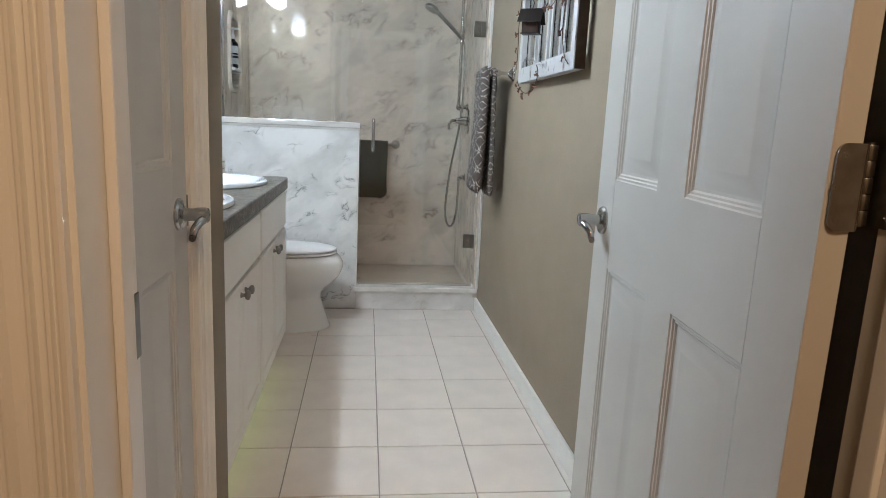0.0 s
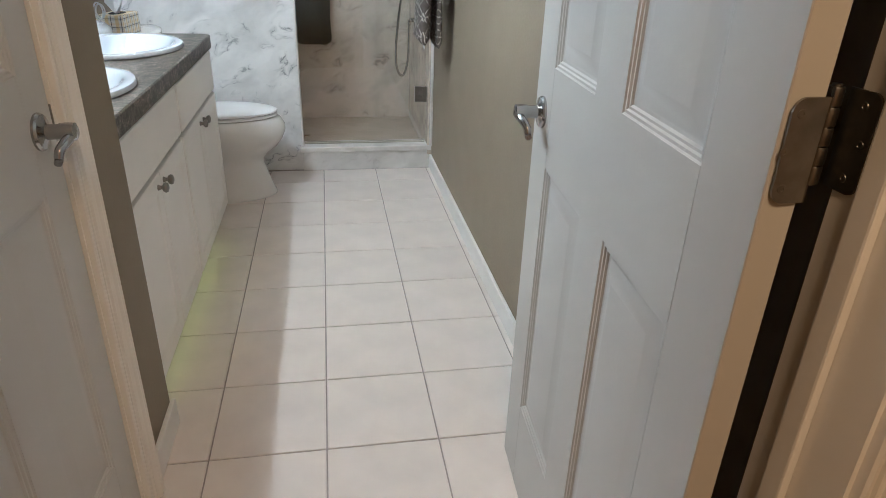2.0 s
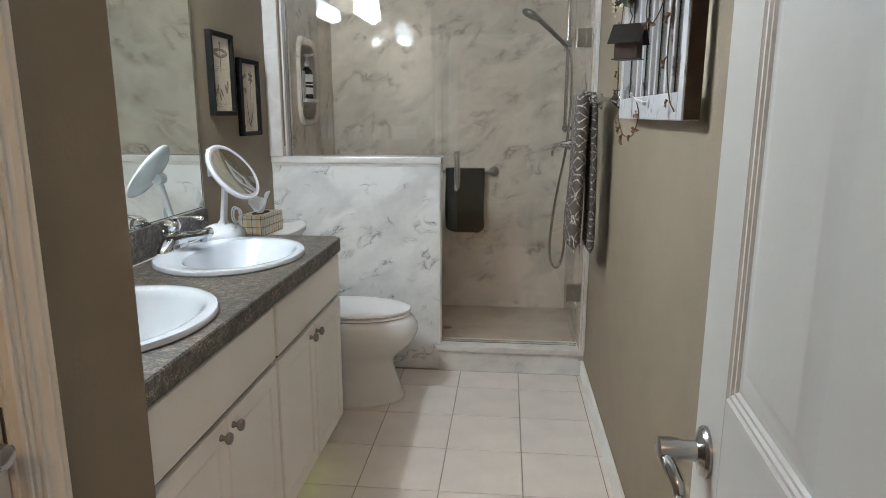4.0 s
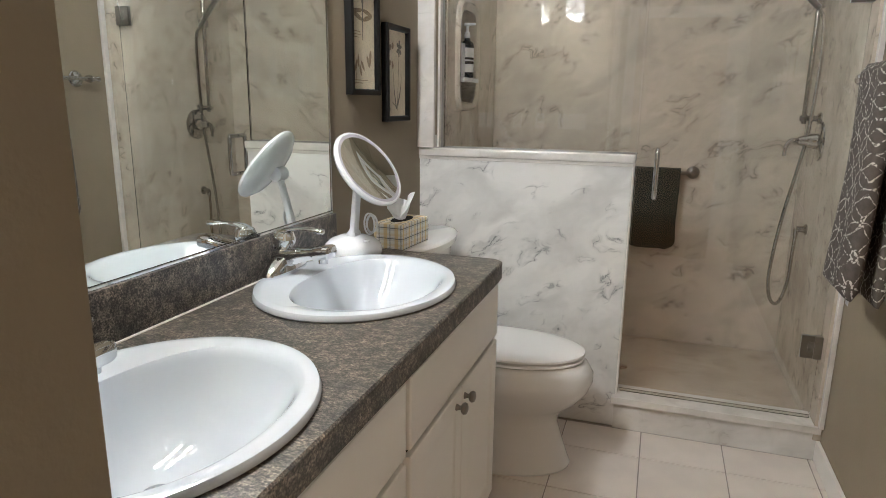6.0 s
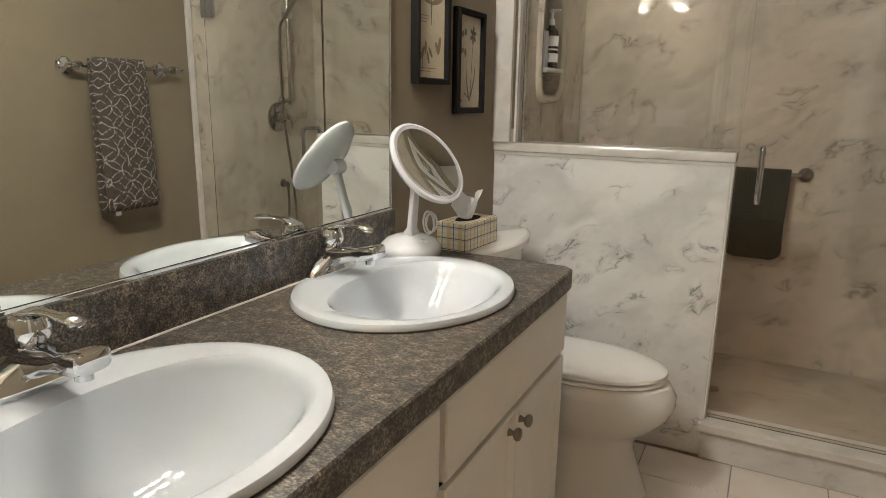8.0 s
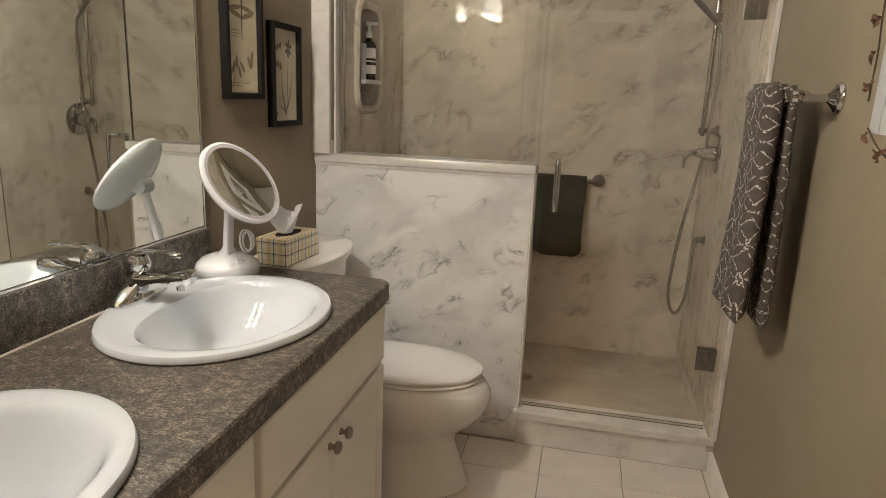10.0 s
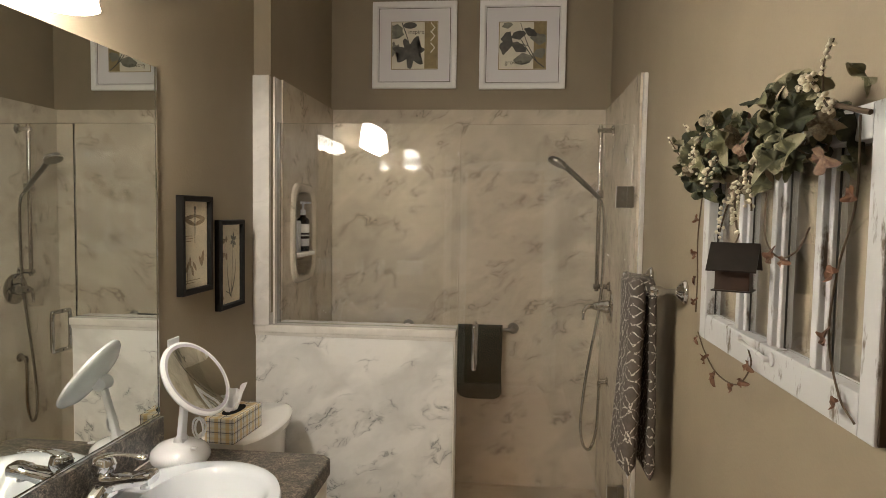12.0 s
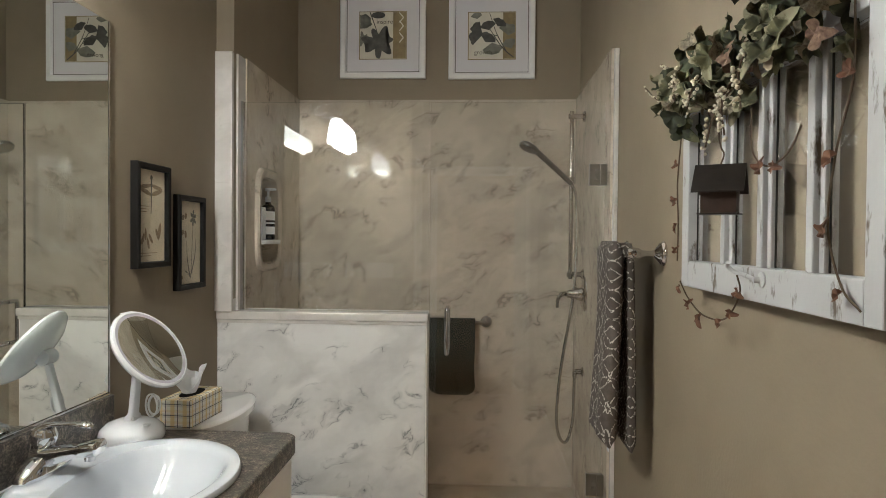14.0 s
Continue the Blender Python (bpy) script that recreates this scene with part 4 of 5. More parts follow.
part("flush_lever", tube(curve_points([(-0.83, TY - 0.17, 0.745), (-0.785, TY - 0.17, 0.745), (-0.772, TY - 0.13, 0.74), (-0.752, TY - 0.09, 0.735)], 4), 0.006, 10), M_CHROME, toilet)

# ---- tissue box ----
def stripes(nt, socket, period, offset, width):
    """1 inside evenly spaced bands of a coordinate."""
    a = nt.nodes.new("ShaderNodeMath")
    a.operation = "ADD"
    a.inputs[1].default_value = offset
    nt.links.new(socket, a.inputs[0])
    w = nt.nodes.new("ShaderNodeMath")
    w.operation = "WRAP"
    w.inputs[1].default_value, w.inputs[2].default_value = 0, period
    nt.links.new(a.outputs[0], w.inputs[0])
    c = nt.nodes.new("ShaderNodeMath")
    c.operation = "LESS_THAN"
    c.inputs[1].default_value = width
    nt.links.new(w.outputs[0], c.inputs[0])
    return c.outputs[0]


def plaid():
    m = mat("plaid_card", (0.78, 0.74, 0.66), 0.45)
    nt = m.node_tree
    b, tc = nt.nodes["Principled BSDF"], nt.nodes["Texture Coordinate"]
    sp = nt.nodes.new("ShaderNodeSeparateXYZ")
    nt.links.new(tc.outputs["Object"], sp.inputs[0])
    col = None
    for axis, period, off, width, colour, amount in (("Z", 0.036, 0.004, 0.014, (0.62, 0.62, 0.60), 0.5), ("X", 0.042, 0.017, 0.014, (0.74, 0.53, 0.16), 0.6), ("Y", 0.044, 0.013, 0.010, (0.74, 0.53, 0.16), 0.6), ("Z", 0.036, 0.022, 0.008, (0.75, 0.58, 0.28), 0.3), ("X", 0.042, 0.036, 0.0028, (0.02, 0.022, 0.035), 0.85), ("Y", 0.044, 0.034, 0.0028, (0.02, 0.022, 0.035), 0.85), ("Z", 0.036, 0.033, 0.0024, (0.03, 0.033, 0.05), 0.8)):
        f = stripes(nt, sp.outputs[axis], period, off, width)
        sc = nt.nodes.new("ShaderNodeMath")
        sc.operation = "MULTIPLY"
        sc.inputs[1].default_value = amount
        nt.links.new(f, sc.inputs[0])
        mx = nt.nodes.new("ShaderNodeMix")
        mx.data_type = "RGBA"
        nt.links.new(sc.outputs[0], mx.inputs["Factor"])
        if col is None:
            mx.inputs["A"].default_value = (0.90, 0.88, 0.82, 1)
        else:
            nt.links.new(col, mx.inputs["A"])
        mx.inputs["B"].default_value = (*colour, 1)
        col = mx.outputs["Result"]
    nt.links.new(col, b.inputs["Base Color"])
    return m


M_TISSUE = mat("tissue_paper", (0.92, 0.92, 0.92), 0.9, bump=0.15, bump_scale=90)
tb = thing("tissue_box", -0.866, 2.175, 0.8402, -5, "plaid cardboard tissue box standing on the tank lid", "tissue box")
part("carton", box(-0.055, 0.055, -0.104, 0.104, 0, 0.090, 0.002, 1), plaid(), tb, local=True)
# carton is closed; a black disc paints the shade of its opening
part("slot", lathe([(0, 0), (0.03, 0), (0.03, 0.0006), (0, 0.0006)], (0, 0, 0.0902), seg=28, squash=2.2), M_DARK, tb, "flat black oval painted as the opening's shade", local=True)
bm = bmesh.new()
rows = []
for j in range(9):
    v = j / 8
    row = []
    for i in range(22):
        t = 2 * math.pi * i / 22
        r = (0.014 + 0.036 * v ** 0.8) * (1 + 0.35 * v * math.sin(3 * t + 1.0) + 0.15 * math.sin(7 * t + 4 * v))
        row.append(bm.verts.new((0.55 * r * math.cos(t) + 0.006 * v, 1.25 * r * math.sin(t) - 0.012 * v, 0.088 + 0.080 * v - 0.05 * v * v * max(0.0, -math.sin(t - 0.5)) + 0.018 * v * math.sin(2 * t + 0.6))))
    rows.append(row)
for a, b in zip(rows, rows[1:]):
    for i in range(22):
        bm.faces.new((a[i], a[(i + 1) % 22], b[(i + 1) % 22], b[i]))
bmesh.ops.solidify(bm, geom=list(bm.faces), thickness=0.0008)
part("tissue", bm, M_TISSUE, tb, "crumpled white tissue", local=True)

# ---- make-up mirror ----
mk = thing("makeup_mirror", -0.893, 1.845, TOPZ, 0, "white round make-up mirror on a domed stand", "make-up mirror")
MB = Vector((-0.893, 1.845, TOPZ + 0.0005))
part("base", lathe([(0, 0), (0.084, 0), (0.088, 0.006), (0.089, 0.018), (0.085, 0.032), (0.068, 0.048), (0.040, 0.058), (0.0, 0.061)], MB, seg=48), M_PLASTIC, mk)
part("switch", box(MB.x + 0.058, MB.x + 0.074, MB.y - 0.052, MB.y - 0.036, TOPZ + 0.052, TOPZ + 0.058, 0.002), M_PLASTIC, mk, "small grey switch")
DN = Vector((0.785, -0.146, 0.595)).normalized()
DC = Vector((-0.823, 1.807, 1.141))
stem_top = DC - DN * 0.045
stem_foot = Vector((MB.x + 0.004, MB.y - 0.004, TOPZ + 0.05))
axis = (stem_top - stem_foot).normalized()
flat = Vector((0, 0, 1)).cross(DN).normalized()
deep = axis.cross(flat).normalized()
part("stem", rings([[stem_foot.lerp(stem_top, f) + flat * (a * math.copysign(abs(math.cos(t)) ** 0.45, math.cos(t))) + deep * (b * math.copysign(abs(math.sin(t)) ** 0.45, math.sin(t))) for t in [2 * math.pi * i / 24 for i in range(24)]] for f, a, b in ((0, 0.0195, 0.012), (0.13, 0.019, 0.011), (0.16, 0.0155, 0.009), (0.92, 0.0135, 0.008), (1, 0.013, 0.0075))]), M_PLASTIC, mk)
part("foot_joint", tube([stem_foot - Vector((0, 0.02, -0.012)), stem_foot + Vector((0, 0.02, 0.012))], 0.015, 20), M_PLASTIC, mk)
part("knuckle", tube([stem_top - Vector((0, 0.022, 0)), stem_top + Vector((0, 0.022, 0))], 0.022, 22), M_PLASTIC, mk)
R = 0.125
head = part("head", lathe([(0, -0.034), (R * 0.35, -0.032), (R * 0.75, -0.022), (R * 0.97, -0.006), (R, 0.002), (R * 0.985, 0.009), (R * 0.93, 0.011), (R * 0.92, 0.006), (R * 0.86, 0.005), (R * 0.86, -0.0045), (0, -0.0045)], DC, DN, 56), M_PLASTIC, mk)
part("ring", lathe([(R * 0.84, 0.0065), (R * 0.93, 0.0065), (R * 0.925, 0.010), (R * 0.85, 0.0095), (R * 0.84, 0.0065)], DC, DN, 56, closed=True), mat("ring_grey", (0.40, 0.385, 0.42), 0.15), head, "grey translucent light ring")
# the magnifying glass is a shallow dish
dish = [(R * 0.855 * k / 12, -0.0025 + (R * 0.855 * k / 12) ** 2 / 0.96) for k in range(12, -1, -1)]
part("looking_glass", lathe([(0, -0.0042), (R * 0.855, -0.0042)] + dish, DC, DN, 56), M_MIRROR, head, "magnifying looking glass")
coil = []
for i in range(70):
    a = 2 * math.pi * 3.0 * i / 69
    swell = 0.030 + 0.004 * math.sin(a / 3)
    coil.append((MB.x + 0.040 + 0.016 * math.sin(a) + 0.012 * i / 69, MB.y + 0.030 + 0.008 * math.cos(a * 0.5), TOPZ + 0.092 + swell * math.cos(a)))
part("cord", tube(coil, 0.0030, 8), M_PLASTIC, mk, "coiled white cord")

# ---- plates ----
def plate(name, x, y, z, way, gangs, label, cat):
    """A wall plate; way: 'x' for a wall facing +x, 'y' for one facing +y."""
    w = 0.07 + 0.046 * (gangs - 1)
    ob = thing(name, x, y, z, 0, label, cat)
    mk_ = (lambda a0, a1, d0, d1, z0, z1, r: box(x + d0, x + d1, y + a0, y + a1, z + z0, z + z1, r, 1)) if way == "x" else (lambda a0, a1, d0, d1, z0, z1, r: box(x + a0, x + a1, y + d0, y + d1, z + z0, z + z1, r, 1))
    part("cover", mk_(-w / 2, w / 2, 0.0, 0.006, -0.057, 0.057, 0.002), M_PLASTIC, ob)
    for g in range(gangs):
        c = -w / 2 + 0.035 + 0.046 * g
        part("insert", mk_(c - 0.016, c + 0.016, 0.0062, 0.0095, -0.033, 0.033, 0.001), M_PLASTIC, ob)
    return ob


plate("wall_outlet", LEFT, 1.998, 1.165, "x", 1, "white plastic outlet plate on the wall", "outlet")
plate("light_switch", -0.665, CLOSET_END, 1.205, "y", 4, "white four-gang rocker switch plate", "light switch")
plate("wall_outlet", -0.906, CLOSET_END, 1.205, "y", 1, "white plastic outlet plate above the vanity top", "outlet")

# ---- pictures ----
M_CREAM = mat("aged_paper", (0.74, 0.62, 0.43), 0.7, vary=0.12, vary_scale=14)
M_CREAM2 = mat("print_paper", (0.66, 0.62, 0.52), 0.6, vary=0.08, vary_scale=10)
M_INK = mat("print_ink", (0.09, 0.075, 0.055), 0.7, vary=0.3, vary_scale=60)
M_INK2 = mat("print_sepia", (0.24, 0.15, 0.07), 0.7, vary=0.3, vary_scale=60)
M_LEAFINK = mat("print_leaf_dark", (0.075, 0.072, 0.062), 0.6, vary=0.4, vary_scale=30)
M_LEAFGREY = mat("print_leaf_grey", (0.19, 0.185, 0.15), 0.6, vary=0.3, vary_scale=30)
M_OLIVE = mat("print_olive", (0.26, 0.20, 0.10), 0.6, vary=0.2, vary_scale=25)
M_MAT = mat("mat_board", (0.70, 0.68, 0.70), 0.8, vary=0.02)
M_WFRAME = mat("white_frame", (0.80, 0.79, 0.78), 0.35, bump=0.05, bump_scale=60)


class Sheet:
    """A flat print: u to the right, v up, on a wall facing +x or -y."""

    def __init__(self, owner, origin, right, out):
        self.owner, self.o, self.r, self.n, self.k = owner, Vector(origin), Vector(right), Vector(out), 0

    def at(self, u, v, d=0.0):
        return self.o + self.r * u + Vector((0, 0, v)) + self.n * d

    def poly(self, name, shapes, material, layer):
        bm = bmesh.new()
        for pts in shapes:
            top = [bm.verts.new(self.at(u, v, 0.0004 * layer)) for u, v in pts]
            bm.faces.new(top)
        bmesh.ops.triangulate(bm, faces=list(bm.faces))
        return part(name, bm, material, self.owner, smooth=0)

    def each(self, name, shapes, material, layer):
        for i, pts in enumerate(shapes):
            self.poly(name, [pts], material, layer + 0.05 * i)


def ellipse(cu, cv, a, b, turn=0, n=14):
    c, s_ = math.cos(radians(turn)), math.sin(radians(turn))
    return [(cu + a * math.cos(t) * c - b * math.sin(t) * s_, cv + a * math.cos(t) * s_ + b * math.sin(t) * c) for t in [2 * math.pi * i / n for i in range(n)]]


def stroke(points, w0, w1=None):
    """A tapering line as one outline."""
    w1 = w0 if w1 is None else w1
    P = curve_points([(u, v, 0) for u, v in points], 5)
    L, Rr = [], []
    for i, p in enumerate(P):
        d = (P[min(i + 1, len(P) - 1)] - P[max(i - 1, 0)]).normalized()
        w = (w0 + (w1 - w0) * i / (len(P) - 1)) / 2
        L.append((p.x - d.y * w, p.y + d.x * w))
        Rr.append((p.x + d.y * w, p.y - d.x * w))
    return L + Rr[::-1]


def maple(cu, cv, r, turn, lobes=7):
    out = []
    n = lobes * 8
    for i in range(n):
        t = 2 * math.pi * i / n
        k = abs(math.cos(lobes * t / 2)) ** 1.6
        rr = r * (0.48 + 0.52 * k) * (1.0 + 0.1 * math.sin(3 * t))
        out.append((cu + rr * math.cos(t + radians(turn)), cv + rr * math.sin(t + radians(turn))))
    return out


def ginkgo(cu, cv, r, turn):
    out = [(0, 0)]
    for i in range(15):
        t = radians(-62 + 124 * i / 14)
        rr = r * (1 - 0.22 * math.exp(-(t * 9) ** 2) + 0.04 * math.sin(t * 11))
        out.append((rr * math.sin(t), rr * math.cos(t)))
    c, s_ = math.cos(radians(turn)), math.sin(radians(turn))
    return [(cu + x * c - y * s_, cv + x * s_ + y * c) for x, y in out]


def lettering(words, sheet, u, v, size, layer):
    cu = bpy.data.curves.new("lettering", "FONT")
    cu.body, cu.size, cu.extrude = words, size, 0.0001
    tmp = bpy.data.objects.new("tmp_text", cu)
    scene.collection.objects.link(tmp)
    bpy.context.view_layer.update()
    me = bpy.data.meshes.new_from_object(tmp)
    bpy.data.objects.remove(tmp)
    bm = bmesh.new()
    bm.from_mesh(me)
    for vert in bm.verts:
        vert.co = sheet.at(u + vert.co.x, v + vert.co.y, 0.0004 * layer + vert.co.z)
    part("lettering", bm, M_INK, sheet.owner, smooth=0)


def moulding(owner, pts_of, w, h, steps, material, name="frame"):
    """A picture frame swept round a rectangle: (inset, depth) steps."""
    loops = []
    for i, d in steps:
        loops.append([pts_of(i, i, d), pts_of(w - i, i, d), pts_of(w - i, h - i, d), pts_of(i, h - i, d)])
    bm = rings(loops + [loops[0]], cap_start=False, cap_end=False)
    bmesh.ops.remove_doubles(bm, verts=list(bm.verts), dist=0.00001)
    return part(name, bm, material, owner, smooth=20)


def small_picture(y0, y1, z0, z1, label, draw):
    ob = thing("framed_print", LEFT, (y0 + y1) / 2, z0, 0, label, "picture", "botanical prints by the mirror")
    w, h = y1 - y0, z1 - z0
    sh = Sheet(ob, (LEFT, y0, z0), (0, 1, 0), (1, 0, 0))
    moulding(ob, lambda u, v, d: sh.at(u, v, d), w, h, ((0, 0.001), (0, 0.024), (0.003, 0.027), (0.016, 0.026), (0.019, 0.022), (0.02, 0.012), (0.02, 0.001)), M_BLACK)
    part("backing", box(LEFT + 0.002, LEFT + 0.010, y0 + 0.018, y1 - 0.018, z0 + 0.018, z1 - 0.018), M_CREAM, ob, "aged cream paper")
    sh.o = sh.o + Vector((0.010, 0.02, 0.02))
    draw(sh, w - 0.04, h - 0.04)
    part("glass", box(LEFT + 0.0155, LEFT + 0.0170, y0 + 0.0195, y1 - 0.0195, z0 + 0.0195, z1 - 0.0195), M_GLASS, ob).visible_shadow = False


def draw_dragonfly(s_, w, h):
    s_.poly("dragonfly", [stroke([(w * .5, h * .93), (w * .5, h * .80), (w * .49, h * .52)], 0.010, 0.004), ellipse(w * .5, h * .92, .008, .009)], M_INK, 2)
    s_.each("wing", [ellipse(w * .30, h * .82, .040, .007, 8), ellipse(w * .70, h * .82, .040, .007, -8), ellipse(w * .30, h * .76, .038, .008, -14), ellipse(w * .70, h * .76, .038, .008, 14)], M_INK2, 1)
    s_.each("sprig", [ellipse(w * (.12 + .09 * i), h * (.20 + .05 * (i % 3)), .007, .020, 20 * (i - 2)) for i in range(5)] + [ellipse(w * .80, h * .33, .010, .030, -15), ellipse(w * .72, h * .30, .008, .022, 30), stroke([(w * .15, h * .05), (w * .2, h * .1), (w * .2, h * .2)], .003)], M_INK2, 1)
    s_.each("caption_line", [[(w * .12, h * a), (w * b, h * a), (w * b, h * a + .0022), (w * .12, h * a + .0022)] for a, b in ((.60, .4), (.57, .42), (.54, .35), (.09, .7), (.06, .5))], M_INK2, 1)


def draw_flower(s_, w, h):
    s_.poly("stem", [stroke([(w * .55, h * .06), (w * .60, h * .35), (w * .66, h * .78)], .005, .003), stroke([(w * .52, h * .08), (w * .40, h * .30), (w * .36, h * .52)], .010, .002), stroke([(w * .58, h * .12), (w * .75, h * .35), (w * .78, h * .55)], .010, .002), stroke([(w * .3, h * .16), (w * .45, h * .12), (w * .55, h * .08)], .004)], M_INK, 1)
    s_.each("petal", [ellipse(w * .66 + .014 * math.cos(a), h * .80 + .018 * math.sin(a), .007, .014, math.degrees(a) - 90) for a in [0.4 + 1.05 * i for i in range(6)]], M_INK, 2)
    s_.each("moth", [ellipse(w * .2, h * .80, .012, .010, 30), ellipse(w * .32, h * .82, .010, .012, -20), ellipse(w * .18, h * .62, .014, .009, 20), ellipse(w * .32, h * .60, .009, .014, 10), ellipse(w * .15, h * .08, .010, .007)], M_INK2, 1)


small_picture(2.025, 2.245, 1.355, 1.697, "black framed dragonfly print on aged paper", draw_dragonfly)
small_picture(2.308, 2.530, 1.262, 1.610, "black framed flower print on aged paper", draw_flower)


def big_picture(x0, x1, z0, z1, label, draw):
    ob = thing("framed_print", (x0 + x1) / 2, BACK, z0, 0, label, "picture", "leaf prints over the shower")
    w, h = x1 - x0, z1 - z0
    sh = Sheet(ob, (x0, BACK, z0), (1, 0, 0), (0, -1, 0))
    moulding(ob, lambda u, v, d: sh.at(u, v, d), w, h, ((0, 0.001), (0, 0.020), (0.004, 0.023), (0.026, 0.022), (0.031, 0.018), (0.033, 0.010), (0.033, 0.001)), M_WFRAME)
    part("mat", box(x0 + 0.031, x1 - 0.031, BACK - 0.010, BACK - 0.002, z0 + 0.031, z1 - 0.031), M_MAT, ob, "pale grey mat board")
    line = 0.036
    sh.o = sh.o + sh.n * 0.010
    sh.poly("mat_line", [[(line, line), (w - line, line), (w - line, line + .003), (line, line + .003)], [(line, h - line - .003), (w - line, h - line - .003), (w - line, h - line), (line, h - line)], [(line, line + .003), (line + .003, line + .003), (line + .003, h - line - .003), (line, h - line - .003)], [(w - line - .003, line + .003), (w - line, line + .003), (w - line, h - line - .003), (w - line - .003, h - line - .003)]], M_INK, 1)
    a, b = 0.110, w - 0.110
    sh.poly("print_edge", [[(a - .004, a - .004), (b + .004, a - .004), (b + .004, b + .004), (a - .004, b + .004)]], M_OLIVE, 1)
    sh.poly("print_paper", [[(a, a), (b, a), (b, b), (a, b)]], M_CREAM2, 2)
    sh.o = sh.o + sh.r * a + Vector((0, 0, a))
    draw(sh, b - a)


def clip(pts, q, lo=0.001):
    return [(min(max(u, lo), q - lo), min(max(v, lo), q - lo)) for u, v in pts]


def draw_maple(s_, q):
    s_.poly("band", [[(q * .72, .001), (q - .001, .001), (q - .001, q - .001), (q * .72, q - .001)]], M_OLIVE, 3)
    s_.each("motif", [[(q * .86, q * (.5 + k) + .03), (q * .86 + .025, q * (.5 + k)), (q * .86, q * (.5 + k) - .03), (q * .86 - .004, q * (.5 + k) - .025), (q * .86 + .017, q * (.5 + k)), (q * .86 - .004, q * (.5 + k) + .025)] for k in (-.05, .2, .38)], M_CREAM2, 4)
    s_.each("leaf", [clip(maple(q * .06, q * .42, q * .16, 200), q), clip(maple(q * .10, q * .80, q * .17, 80), q)], M_LEAFGREY, 4)
    s_.each("leaf", [clip(maple(q * .40, q * .35, q * .36, 268), q), clip(ellipse(q * .40, q * .93, q * .15, q * .07), q)], M_LEAFINK, 5)
    s_.poly("stem", [stroke([(q * .22, q * .99), (q * .30, q * .78), (q * .38, q * .55)], .006, .004)], M_LEAFINK, 6)
    lettering("inspire", s_, q * .36, q * .75, 0.034, 6)


def draw_ginkgo(s_, q):
    s_.poly("band", [[(q * .74, .001), (q - .001, .001), (q - .001, q - .001), (q * .74, q - .001)]], M_OLIVE, 3)
    s_.poly("stem", [stroke([(q * .97, q * .03), (q * .72, q * .25), (q * .45, q * .65)], .006, .004), stroke([(q * .8, q * .18), (q * .6, q * .55), (q * .45, q * .98)], .005, .003), stroke([(q * .60, q * .40), (q * .45, q * .45)], .004), stroke([(q * .62, q * .50), (q * .28, q * .55)], .004)], M_LEAFINK, 5)
    s_.each("leaf", [clip(ginkgo(q * .30, q * .52, q * .30, 75), q), clip(ginkgo(q * .44, q * .62, q * .20, 15), q), clip(ginkgo(q * .36, q * .36, q * .22, 330), q), clip(ginkgo(q * .62, q * .70, q * .18, 330), q)], M_LEAFINK, 6)
    s_.each("leaf", [clip(ginkgo(q * .50, q * .35, q * .26, 190), q), clip(ginkgo(q * .18, q * .86, q * .14, 10), q), clip(ginkgo(q * .86, q * .50, q * .26, 350), q), clip(ginkgo(q * .92, q * .22, q * .22, 10), q)], M_LEAFGREY, 4)
    lettering("growth", s_, q * .12, q * .10, 0.034, 6)


big_picture(-0.683, -0.204, 2.349, 2.831, "white framed square leaf print with grey mat", draw_maple)
big_picture(-0.076, 0.400, 2.344, 2.830, "white framed square ginkgo print with grey mat", draw_ginkgo)

# ---- hand towel on the wall bar ----
bar2 = thing("towel_bar", RIGHT, 2.12, 1.45, 0, "chrome towel bar with round roses on the wall", "towel bar")
TBX, TBZ = 0.560, 1.420
part("rod", tube([(TBX, 1.985, TBZ), (TBX, 2.52, TBZ)], 0.0085, 14), M_CHROME, bar2)
for y in (2.015, 2.485):
    po = part("post", lathe([(0, 0), (0.037, 0), (0.038, 0.004), (0.034, 0.008), (0.033, 0.012), (0.026, 0.016), (0.022, 0.02), (0.010, 0.03), (0.0085, 0.045), (0.010, 0.066), (0.016, 0.075), (0.0185, 0.092), (0.014, 0.108), (0, 0.112)], (RIGHT, y, TBZ), (-1, 0, 0), 28), M_CHROME, bar2)
for y, d in ((1.987, -1), (2.518, 1)):
    part("finial", lathe([(0, -0.004), (0.008, -0.002), (0.012, 0.006), (0.013, 0.012), (0.010, 0.02), (0, 0.024)], (TBX, y, TBZ), (0, d, 0), 20), M_CHROME, bar2)


